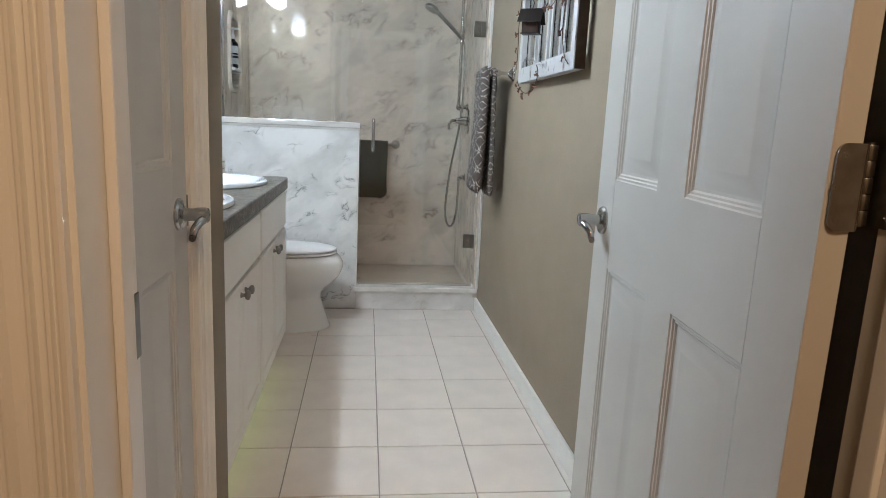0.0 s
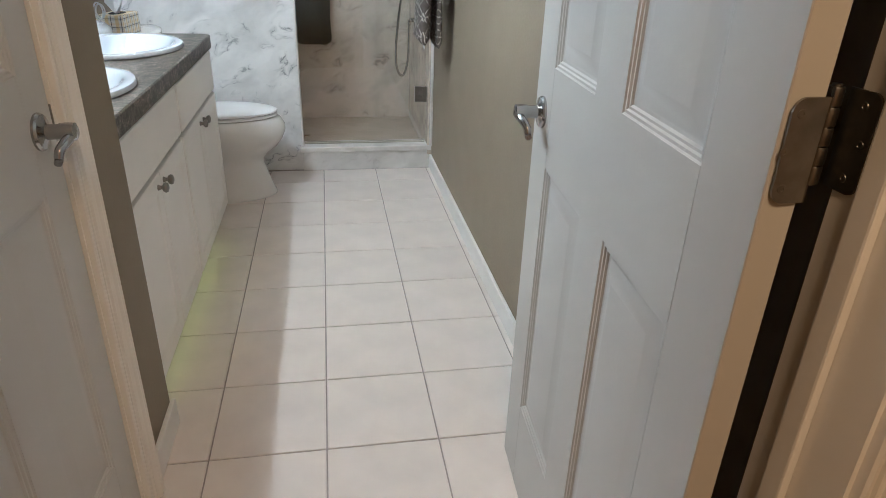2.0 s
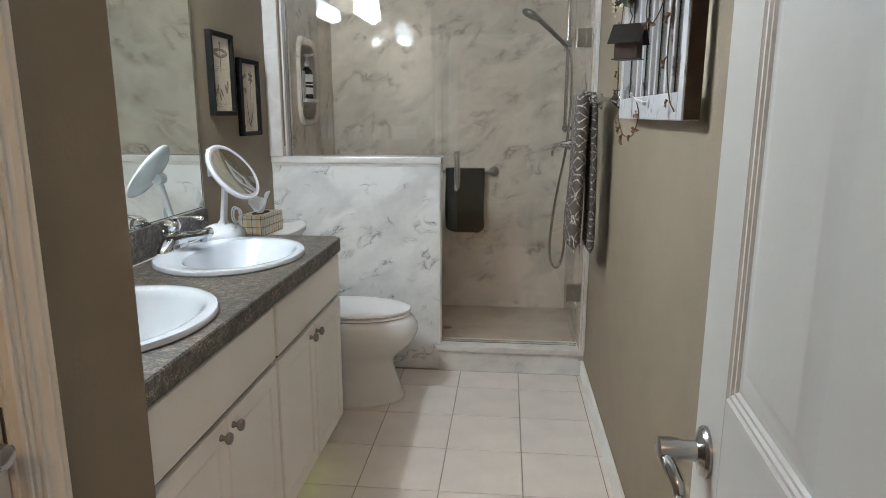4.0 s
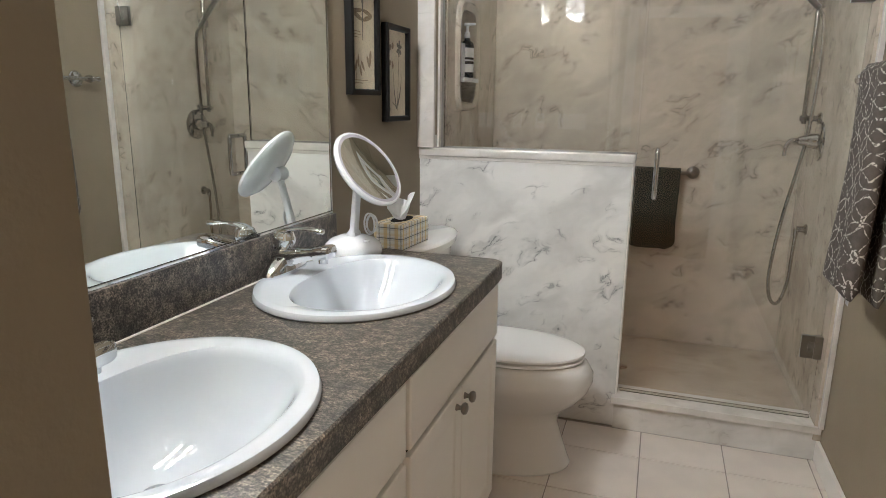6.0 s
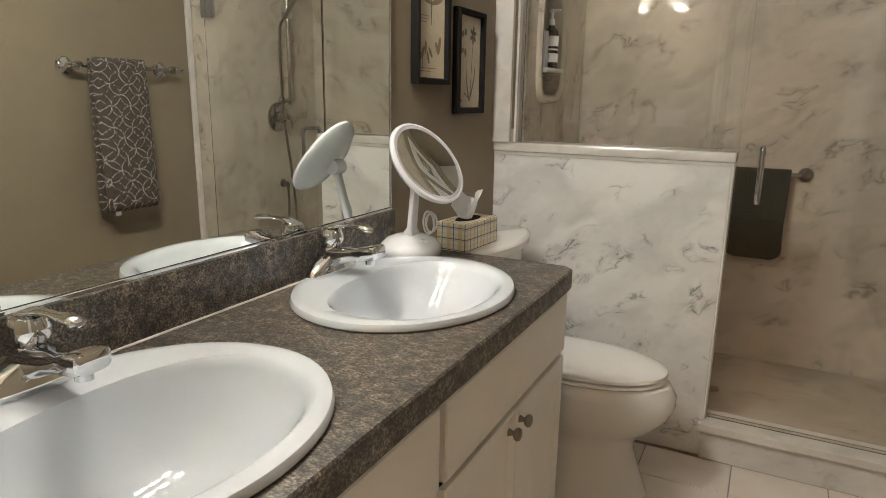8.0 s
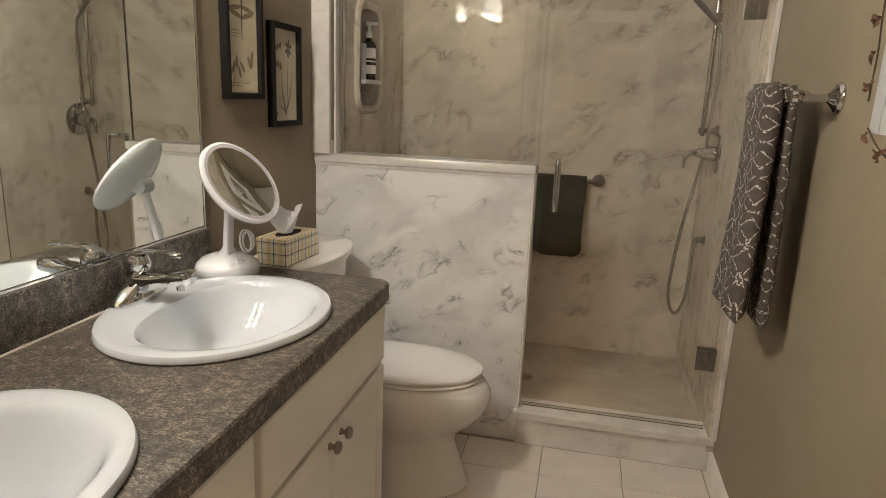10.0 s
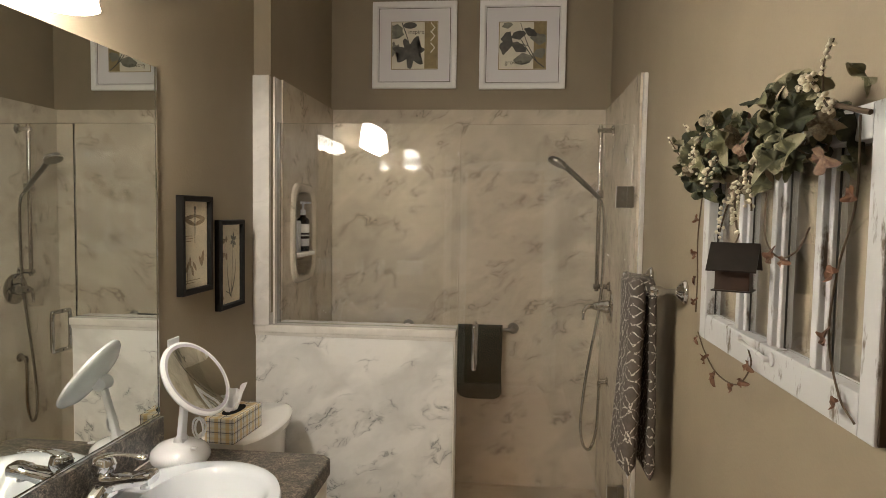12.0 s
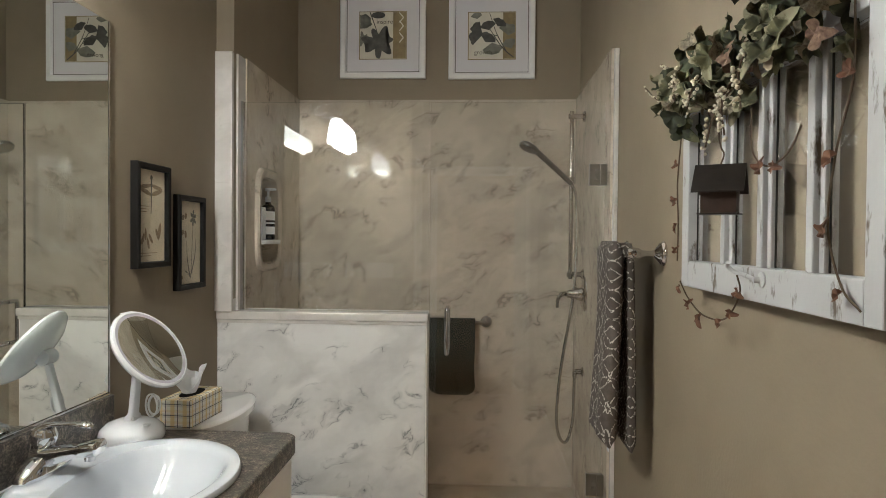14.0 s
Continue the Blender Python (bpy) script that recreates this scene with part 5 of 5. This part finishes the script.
def towel_pattern():
    m = cloth("patterned_terry", (0.086, 0.071, 0.060))
    nt = m.node_tree
    b, tc = nt.nodes["Principled BSDF"], nt.nodes["Texture Coordinate"]
    sp = nt.nodes.new("ShaderNodeSeparateXYZ")
    nt.links.new(tc.outputs["Object"], sp.inputs[0])
    S = 0.064

    def math_node(op, a, b_=None):
        k = nt.nodes.new("ShaderNodeMath")
        k.operation = op
        for i, v in enumerate((a, b_)):
            if v is None:
                continue
            if isinstance(v, (int, float)):
                k.inputs[i].default_value = v
            else:
                nt.links.new(v, k.inputs[i])
        return k.outputs[0]
    along = math_node("ADD", sp.outputs["Y"], sp.outputs["X"])
    u = math_node("FRACT", math_node("MULTIPLY", math_node("ADD", math_node("ADD", along, sp.outputs["Z"]), 5.0), 0.7071 / S))
    v = math_node("FRACT", math_node("MULTIPLY", math_node("ADD", math_node("SUBTRACT", sp.outputs["Z"], along), 5.02), 0.7071 / S))
    best = None
    for cu, cv in ((0, 0), (1, 0), (0, 1), (1, 1)):
        du, dv = math_node("SUBTRACT", u, cu), math_node("SUBTRACT", v, cv)
        d = math_node("SQRT", math_node("ADD", math_node("MULTIPLY", du, du), math_node("MULTIPLY", dv, dv)))
        e = math_node("ABSOLUTE", math_node("SUBTRACT", d, 0.7071))
        best = e if best is None else math_node("MINIMUM", best, e)
    line = math_node("LESS_THAN", best, 0.031)
    vor = nt.nodes.new("ShaderNodeTexVoronoi")
    vor.inputs["Scale"].default_value = 150
    nt.links.new(tc.outputs["Object"], vor.inputs["Vector"])
    dots = math_node("LESS_THAN", vor.outputs["Distance"], 0.52)
    f = math_node("MULTIPLY", line, dots)
    mx = nt.nodes.new("ShaderNodeMix")
    mx.data_type = "RGBA"
    src = b.inputs["Base Color"].links[0].from_socket
    nt.links.new(f, mx.inputs["Factor"])
    nt.links.new(src, mx.inputs["A"])
    mx.inputs["B"].default_value = (0.52, 0.48, 0.43, 1)
    nt.links.new(mx.outputs["Result"], b.inputs["Base Color"])
    return m


M_TOWEL = towel_pattern()
t2 = thing("hand_towel", TBX, 2.165, 0.84, 0, "grey towel with white ring pattern folded over the bar", "towel")


def towel_half(y0, y1, centre, half, top, bottom, lean, phase):
    """One hanging half of a folded towel: a soft slab with rounded ends and shallow folds."""
    loops = []
    n = 26
    for k in range(n + 1):
        f = k / n
        z = bottom + (top - bottom) * f
        end = min(1.0, math.sqrt(max(0.0, 1 - (1 - min(1.0, (z - bottom) / 0.016)) ** 2)) + 0.25)
        head = min(1.0, math.sqrt(max(0.0, 1 - (1 - min(1.0, (top - z) / 0.032)) ** 2)) + 0.05)
        h = half * end * head * (1 + 0.10 * math.sin(z * 9 + phase))
        loop = []
        for i in range(36):
            t = 2 * math.pi * i / 36
            w = (y1 - y0) / 2 * (0.94 + 0.06 * end) * (1 + 0.02 * math.sin(z * 7 + phase))
            yy = (y0 + y1) / 2 + w * math.copysign(abs(math.cos(t)) ** 0.4, math.cos(t))
            d = h * math.copysign(abs(math.sin(t)) ** 0.7, math.sin(t)) * (1 + 0.14 * math.sin(yy * 46 + z * 5 + phase))
            loop.append(Vector((centre + lean * (1 - f) + 0.004 * math.sin(z * 6 + phase) + d, yy, z)))
        loops.append(loop)
    return rings(loops)


bm = towel_half(2.05, 2.30, TBX - 0.040, 0.025, TBZ + 0.036, 0.815, -0.010, 0.4)
merge(bm, towel_half(2.06, 2.29, TBX + 0.010, 0.0165, TBZ + 0.030, 0.80, 0.004, 2.1))
merge(bm, lathe([(0.002, 0), (0.020, 0.004), (0.024, 0.02), (0.024, 0.21), (0.020, 0.228), (0.002, 0.232)], (TBX - 0.014, 2.06, TBZ + 0.008), (0, 1, 0), 20))
part("fabric", bm, M_TOWEL, t2, smooth=60)
part("care_tag", box(0.508, 0.5095, 2.08, 2.105, 0.796, 0.830), M_PLASTIC, t2, "small white care tag")

# ---- old window sash on the wall ----
def chipped():
    m = mat("chipped_white_paint", (0.55, 0.54, 0.52), 0.6, bump=0.3, bump_scale=50)
    nt = m.node_tree
    b, tc = nt.nodes["Principled BSDF"], nt.nodes["Texture Coordinate"]
    n = nt.nodes.new("ShaderNodeTexNoise")
    n.inputs["Scale"].default_value, n.inputs["Detail"].default_value, n.inputs["Roughness"].default_value = 26, 7, 0.65
    mp = nt.nodes.new("ShaderNodeMapping")
    mp.inputs["Scale"].default_value = (1, 1, 0.35)
    nt.links.new(tc.outputs["Object"], mp.inputs["Vector"])
    nt.links.new(mp.outputs["Vector"], n.inputs["Vector"])
    r = nt.nodes.new("ShaderNodeValToRGB")
    e = r.color_ramp.elements
    e[0].position, e[0].color = 0.35, (0.10, 0.075, 0.05, 1)
    e[1].position, e[1].color = 0.43, (0.42, 0.42, 0.42, 1)
    nt.links.new(n.outputs["Fac"], r.inputs["Fac"])
    nt.links.new(r.outputs["Color"], b.inputs["Base Color"])
    return m


M_CHIP = chipped()
M_RAW = mat("raw_sash_wood", (0.035, 0.019, 0.009), 0.75, bump=0.4, bump_scale=80, vary=0.4, vary_scale=20)
SX0, SX1 = 0.594, 0.632
SY0, SY1, SZ0, SZ1 = 0.878, 1.665, 1.350, 1.815
sash = thing("window_sash", SX1, (SY0 + SY1) / 2, SZ0, 0, "weathered white four-pane window sash hung on the wall", "window sash")
part("stile", box(SX0, SX1, SY0, SY0 + 0.042, SZ0, SZ1, 0.003), M_CHIP, sash)
part("raw_edge", box(SX0 + 0.004, SX1 + 0.001, SY0 - 0.004, SY0 - 0.0002, SZ0 + 0.002, SZ1, 0.001, 1), M_RAW, sash, "bare brown wood edge")
part("stile", box(SX0, SX1, SY1 - 0.045, SY1, SZ0, SZ1, 0.003), M_CHIP, sash)
part("rail", box(SX0, SX1, SY0 + 0.0425, SY1 - 0.0455, SZ0, SZ0 + 0.062, 0.003), M_CHIP, sash)
part("rail", box(SX0, SX1, SY0 + 0.0425, SY1 - 0.0455, SZ1 - 0.05, SZ1, 0.003), M_CHIP, sash)
for yc in (1.416, 1.242, 1.068):
    bm = box(SX0 + 0.004, SX1, yc - 0.011, yc + 0.011, SZ0 + 0.0622, SZ1 - 0.0502, 0.003)
    box(SX0 + 0.014, SX1, yc - 0.024, yc + 0.024, SZ0 + 0.0622, SZ1 - 0.0502, 0.003, bm=bm)
    part("glazing_bar", bm, M_CHIP, sash)
edges = [SY0 + 0.042, 1.068 - 0.024, 1.068 + 0.024, 1.242 - 0.024, 1.242 + 0.024, 1.416 - 0.024, 1.416 + 0.024, SY1 - 0.045]
for a, b in zip(edges[::2], edges[1::2]):
    # thin dark line along both upright edges of each pane
    for e in (a, b - 0.002):
        part("putty_line", box(SX0 + 0.0212, SX0 + 0.0238, e, e + 0.002, SZ0 + 0.063, SZ1 - 0.051), M_DARK, sash)
    part("pane", box(SX0 + 0.024, SX0 + 0.027, a + 0.0005, b - 0.0005, SZ0 + 0.063, SZ1 - 0.051), M_GLASS, sash).visible_shadow = False
latch = part("catch", lathe([(0, 0), (0.014, 0), (0.014, 0.003), (0.006, 0.006), (0.005, 0.016), (0, 0.017)], (SX0, 1.215, 1.392), (-1, 0, 0), 16), M_CHIP, sash, "old sash catch")
part("hook", tube(curve_points([(SX0 - 0.012, 1.215, 1.392), (SX0 - 0.016, 1.25, 1.398), (SX0 - 0.02, 1.285, 1.402), (SX0 - 0.03, 1.295, 1.412), (SX0 - 0.034, 1.283, 1.42)], 5), 0.004, 10), M_CHIP, latch)

# ---- garland ----
def leaf_mesh(name, material, lobes, size, curl, seed):
    """An ivy leaf: pointed lobes about a creased midrib, the tip drooping."""
    rnd = random.Random(seed)
    bm = bmesh.new()
    n = 40
    tips = [(0.0, 1.22, 0.42), (1.12, 0.84, 0.42), (-1.12, 0.84, 0.42)]
    if lobes == 5:
        tips += [(2.2, 0.68, 0.45), (-2.2, 0.68, 0.45)]
    ringv = [[], [], []]
    wave = rnd.uniform(0, 6)
    for i in range(n):
        t = -math.pi + 2 * math.pi * i / n
        r = size * (0.50 + max((l - 0.50) * math.exp(-((t - a) / w) ** 2) for a, l, w in tips)) * (1 + 0.04 * rnd.uniform(-1, 1))
        for q, f in enumerate((0.35, 0.7, 1.0)):
            x, y = f * r * math.cos(t), f * r * math.sin(t)
            z = 0.62 * abs(y) - curl * (x * abs(x) + 0.8 * y * y) / size + 0.15 * size * f * math.sin(4 * t + wave)
            ringv[q].append(bm.verts.new((x, y, z)))
    c = bm.verts.new((0, 0, 0))
    for i in range(n):
        j = (i + 1) % n
        bm.faces.new((c, ringv[0][i], ringv[0][j]))
        for q in (0, 1):
            bm.faces.new((ringv[q][i], ringv[q + 1][i], ringv[q + 1][j], ringv[q][j]))
    me = bpy.data.meshes.new(name)
    bm.to_mesh(me)
    bm.free()
    me.polygons.foreach_set("use_smooth", [True] * len(me.polygons))
    me.materials.append(material)
    return me


def leaf_mat(name, a, b, rough=0.85, scale=40, rim=None, size=0.05):
    """Printed cloth leaf: mottled middle, and where rim is given a ragged pale margin and pale veins."""
    m = mat(name, a, rough, bump=0.4, bump_scale=120, vary=0.25, vary_scale=scale, per_object=0.25)
    nt = m.node_tree
    r = [n for n in nt.nodes if n.type == "VALTORGB"][0].color_ramp.elements
    r[0].color, r[1].color = (*a, 1), (*b, 1)
    if rim:
        tc, base = nt.nodes["Texture Coordinate"], nt.nodes["Principled BSDF"].inputs["Base Color"]
        ln = nt.nodes.new("ShaderNodeVectorMath")
        ln.operation = "LENGTH"
        nt.links.new(tc.outputs["Object"], ln.inputs[0])
        no = nt.nodes.new("ShaderNodeTexNoise")
        no.inputs["Scale"].default_value, no.inputs["Detail"].default_value = 90, 4
        nt.links.new(tc.outputs["Object"], no.inputs["Vector"])
        add = nt.nodes.new("ShaderNodeMath")
        add.operation = "MULTIPLY_ADD"
        add.inputs[1].default_value = size * 0.9
        nt.links.new(no.outputs["Fac"], add.inputs[0])
        nt.links.new(ln.outputs["Value"], add.inputs[2])
        rng = nt.nodes.new("ShaderNodeMapRange")
        rng.inputs["From Min"].default_value, rng.inputs["From Max"].default_value = size * 1.02, size * 1.25
        rng.inputs["To Max"].default_value = 0.85
        nt.links.new(add.outputs[0], rng.inputs["Value"])
        mx = nt.nodes.new("ShaderNodeMix")
        mx.data_type = "RGBA"
        nt.links.new(rng.outputs["Result"], mx.inputs["Factor"])
        nt.links.new(base.links[0].from_socket, mx.inputs["A"])
        mx.inputs["B"].default_value = (*rim, 1)
        nt.links.new(mx.outputs["Result"], base)
    return m


LEAVES = [leaf_mesh("leaf", leaf_mat("ivy_dark", (0.009, 0.011, 0.005), (0.045, 0.052, 0.022), rim=(0.12, 0.12, 0.06), size=0.060), 5, 0.050, 0.5, 1),
          leaf_mesh("leaf", leaf_mat("ivy_green", (0.029, 0.030, 0.011), (0.092, 0.088, 0.038), rim=(0.27, 0.25, 0.16), size=0.055), 5, 0.055, 0.4, 2),
          leaf_mesh("leaf", leaf_mat("ivy_pale", (0.05, 0.036, 0.022), (0.27, 0.24, 0.165), scale=110, rim=(0.30, 0.24, 0.16), size=0.048), 3, 0.048, 0.6, 3),
          leaf_mesh("leaf", leaf_mat("ivy_russet", (0.05, 0.022, 0.015), (0.17, 0.11, 0.07), scale=70), 3, 0.050, 0.5, 4)]
garland = thing("ivy_garland", 0.6, 1.3, SZ1, 0, "artificial ivy and white berry garland over the sash", "garland")
rnd = random.Random(11)


def put_leaf(owner, me, place, normal, spin, scale=1.0):
    ob = new("leaf", me)
    ob.parent = owner
    q = Vector((0, 0, 1)).rotation_difference(Vector(normal).normalized()).to_matrix().to_4x4()
    ob.matrix_basis = root_of(owner).inverted() @ Matrix.Translation(place) @ q @ pose(0, 0, 0, 0, 0, spin) @ Matrix.Diagonal((scale, scale, scale, 1))
    return ob


for i in range(165):
    y = rnd.uniform(0.94, 1.63)
    x = rnd.uniform(0.505, 0.605)
    z = 1.782 + 0.018 * math.exp(-((y - 0.98) / 0.16) ** 2) + rnd.gauss(0, 0.038)
    z = min(max(z, 1.695), 1.862)
    nrm = Vector((-1.0 + rnd.uniform(-0.2, 0.7), rnd.uniform(-1.2, 0.9), rnd.uniform(-0.5, 1.1)))
    put_leaf(garland, LEAVES[rnd.choices((0, 1, 2, 3), (5, 4, 3, 1))[0]], (x, y, z), nrm, rnd.uniform(0, 360), rnd.uniform(0.42, 0.82))
M_TWIG = mat("twig", (0.07, 0.045, 0.025), 0.85, bump=0.4, bump_scale=200)
M_BERRY = mat("cream_blossom", (0.52, 0.475, 0.36), 0.7, vary=0.15, vary_scale=120)
part("vine", tube(curve_points([(0.59, 0.92, 1.80), (0.56, 1.05, 1.83), (0.57, 1.25, 1.78), (0.56, 1.45, 1.76), (0.57, 1.68, 1.75), (0.56, 1.74, 1.80)], 8), 0.004, 8), M_TWIG, garland)
SPRIGS = (((0.55, 1.58, 1.79), (0.535, 1.66, 1.80), (0.53, 1.78, 1.86)), ((0.54, 1.50, 1.80), (0.53, 1.56, 1.84), (0.53, 1.63, 1.88)),
          ((0.52, 1.44, 1.83), (0.50, 1.43, 1.79), (0.50, 1.42, 1.745)), ((0.53, 1.10, 1.78), (0.495, 1.08, 1.73), (0.50, 1.085, 1.665)),
          ((0.52, 1.15, 1.74), (0.495, 1.18, 1.68), (0.50, 1.24, 1.625)), ((0.53, 1.16, 1.73), (0.50, 1.16, 1.69), (0.50, 1.15, 1.635)),
          ((0.54, 0.93, 1.82), (0.51, 0.88, 1.81), (0.50, 0.84, 1.79)), ((0.55, 0.97, 1.83), (0.54, 0.95, 1.87), (0.54, 0.925, 1.90)),
          ((0.53, 1.30, 1.78), (0.50, 1.31, 1.75), (0.495, 1.33, 1.715)), ((0.53, 0.99, 1.84), (0.52, 0.95, 1.85), (0.51, 0.91, 1.835)))
for k, (a, b, c) in enumerate(SPRIGS):
    sprig = curve_points([a, b, c], 8)
    st = part("sprig", tube(sprig, 0.0016, 6), M_TWIG, garland)
    bm = bmesh.new()
    small = k in (0, 1, 7)
    for pt in sprig[5 if small else 3:]:
        for _ in range(1 if small else 2):
            d = Vector((rnd.uniform(-1, 0.4), rnd.uniform(-1, 1), rnd.uniform(-1, 1))).normalized()
            r = rnd.uniform(0.0024, 0.0036) if small else rnd.uniform(0.0024, 0.0042)
            bmesh.ops.create_icosphere(bm, subdivisions=2, radius=r, matrix=Matrix.Translation(pt + d * (0.004 if small else 0.0095)))
    part("blossom", bm, M_BERRY, st, "small cream blossoms", smooth=60)

# rusted leaf vines hanging about the sash
M_RUST = mat("rusted_tin", (0.105, 0.046, 0.022), 0.7, 0.3, bump=0.3, bump_scale=150, vary=0.35, vary_scale=60)
RUST = leaf_mesh("leaf", M_RUST, 3, 0.0165, 0.2, 5)
for ctrl, spots in (([(0.59, 1.66, 1.36), (0.585, 1.58, 1.325), (0.58, 1.47, 1.30), (0.585, 1.36, 1.305), (0.585, 1.29, 1.36), (0.575, 1.28, 1.40)], (0.05, 0.25, 0.42, 0.58, 0.70, 0.86)),
                    ([(0.59, 0.945, 1.80), (0.585, 0.935, 1.68), (0.58, 0.965, 1.58), (0.582, 0.985, 1.48), (0.585, 0.955, 1.40), (0.588, 0.915, 1.37)], (0.18, 0.42, 0.62, 0.84)),
                    ([(0.585, 1.25, 1.70), (0.575, 1.22, 1.62), (0.575, 1.16, 1.585), (0.58, 1.10, 1.60), (0.59, 1.08, 1.64)], (0.45, 0.62)),
                    ([(0.59, 1.665, 1.72), (0.585, 1.675, 1.60), (0.585, 1.665, 1.50), (0.585, 1.668, 1.41)], (0.2, 0.45, 0.7, 0.9))):
    v = thing("leaf_vine", *ctrl[-1], 0, "wire vine with small rust-brown leaves on the sash", "vine", "rusty leaf vines")
    pts = curve_points(ctrl, 9)
    part("wire", tube(pts, 0.0017, 6), M_TWIG, v)
    for f in spots:
        p_ = pts[int(f * (len(pts) - 1))]
        put_leaf(v, RUST, p_ + Vector((-0.006, 0, -0.006)), (-1, rnd.uniform(-0.5, 0.1), rnd.uniform(-0.2, 0.4)), rnd.uniform(0, 360), rnd.uniform(0.8, 1.25))

# birdhouse
M_TIN = mat("dark_tin", (0.016, 0.011, 0.008), 0.5, 0.4, bump=0.2, bump_scale=90, vary=0.3, vary_scale=30)
M_TIN2 = mat("brown_tin", (0.034, 0.016, 0.009), 0.55, 0.3, bump=0.2, bump_scale=90, vary=0.3, vary_scale=30)
bh = thing("birdhouse", 0.547, 1.292, 1.512, -28, "small dark rusted-tin birdhouse hanging before the sash", "birdhouse")
w, d, hh = 0.031, 0.023, 0.050
loops = [[Vector((-w, -d, z)), Vector((w, -d, z)), Vector((w, d, z)), Vector((-w, d, z))] for z in (0.0, hh)]
bm = rings(loops)
part("body", bm, M_TIN2, bh, smooth=0, local=True)
part("gable", rings([[Vector((x, -d, hh)), Vector((x, d, hh)), Vector((x, 0, hh + 0.032))] for x in (-w, w)]), M_TIN2, bh, smooth=0, local=True)
part("floor_plate", box(-w - 0.006, w + 0.006, -d - 0.006, d + 0.006, -0.003, 0.0, 0.001, 1), M_TIN, bh, local=True)
for sgn in (-1, 1):
    pl = [[Vector((x, sgn * y, z)) for y, z in ((0.0, hh + 0.042), (0.042, hh - 0.010), (0.042, hh - 0.013), (0.0, hh + 0.039))] for x in (-w - 0.014, w + 0.014)]
    part("roof", rings(pl), M_TIN, bh, "dark folded tin roof", smooth=0, local=True)
part("hanger", tube(curve_points([(0, 0, hh + 0.04), (0.006, 0, hh + 0.06), (0, 0, hh + 0.075), (-0.004, 0, hh + 0.11), (0.002, 0, hh + 0.19)], 6), 0.0016, 8), M_TWIG, bh, local=True)

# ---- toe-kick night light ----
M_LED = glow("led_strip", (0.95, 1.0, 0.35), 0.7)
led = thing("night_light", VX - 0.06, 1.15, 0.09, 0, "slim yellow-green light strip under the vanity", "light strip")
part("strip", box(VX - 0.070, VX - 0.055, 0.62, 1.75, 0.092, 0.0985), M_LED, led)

# ---- floor tiles ----
PITCH, GAP, TH = 0.31, 0.0045, 0.008
shared = {}
for r in range(-2, 9):
    for c in range(-4, 3):
        x0, x1 = max(c * PITCH + GAP / 2, LEFT), min((c + 1) * PITCH - GAP / 2, RIGHT)
        y0, y1 = max(r * PITCH + GAP / 2, -0.60), min((r + 1) * PITCH - GAP / 2, 2.6885)
        if x1 - x0 < 0.02 or y1 - y0 < 0.02:
            continue
        key = (round(x1 - x0, 4), round(y1 - y0, 4))
        if key not in shared:
            a, b = key
            bm = rings([[Vector((sx * (a / 2 - i), sy * (b / 2 - i), z)) for sx, sy in ((-1, -1), (1, -1), (1, 1), (-1, 1))] for i, z in ((0, -TH), (0, -0.002), (0.0008, -0.0006), (0.0025, 0.0))])
            bmesh.ops.recalc_face_normals(bm, faces=bm.faces)
            me = bpy.data.meshes.new("tile")
            bm.to_mesh(me)
            bm.free()
            me.materials.append(M_TILE)
            shared[key] = me
        ob = new("tile", shared[key])
        ob.parent = floor
        ob.matrix_basis = Matrix.Translation(((x0 + x1) / 2, (y0 + y1) / 2, 0.0))
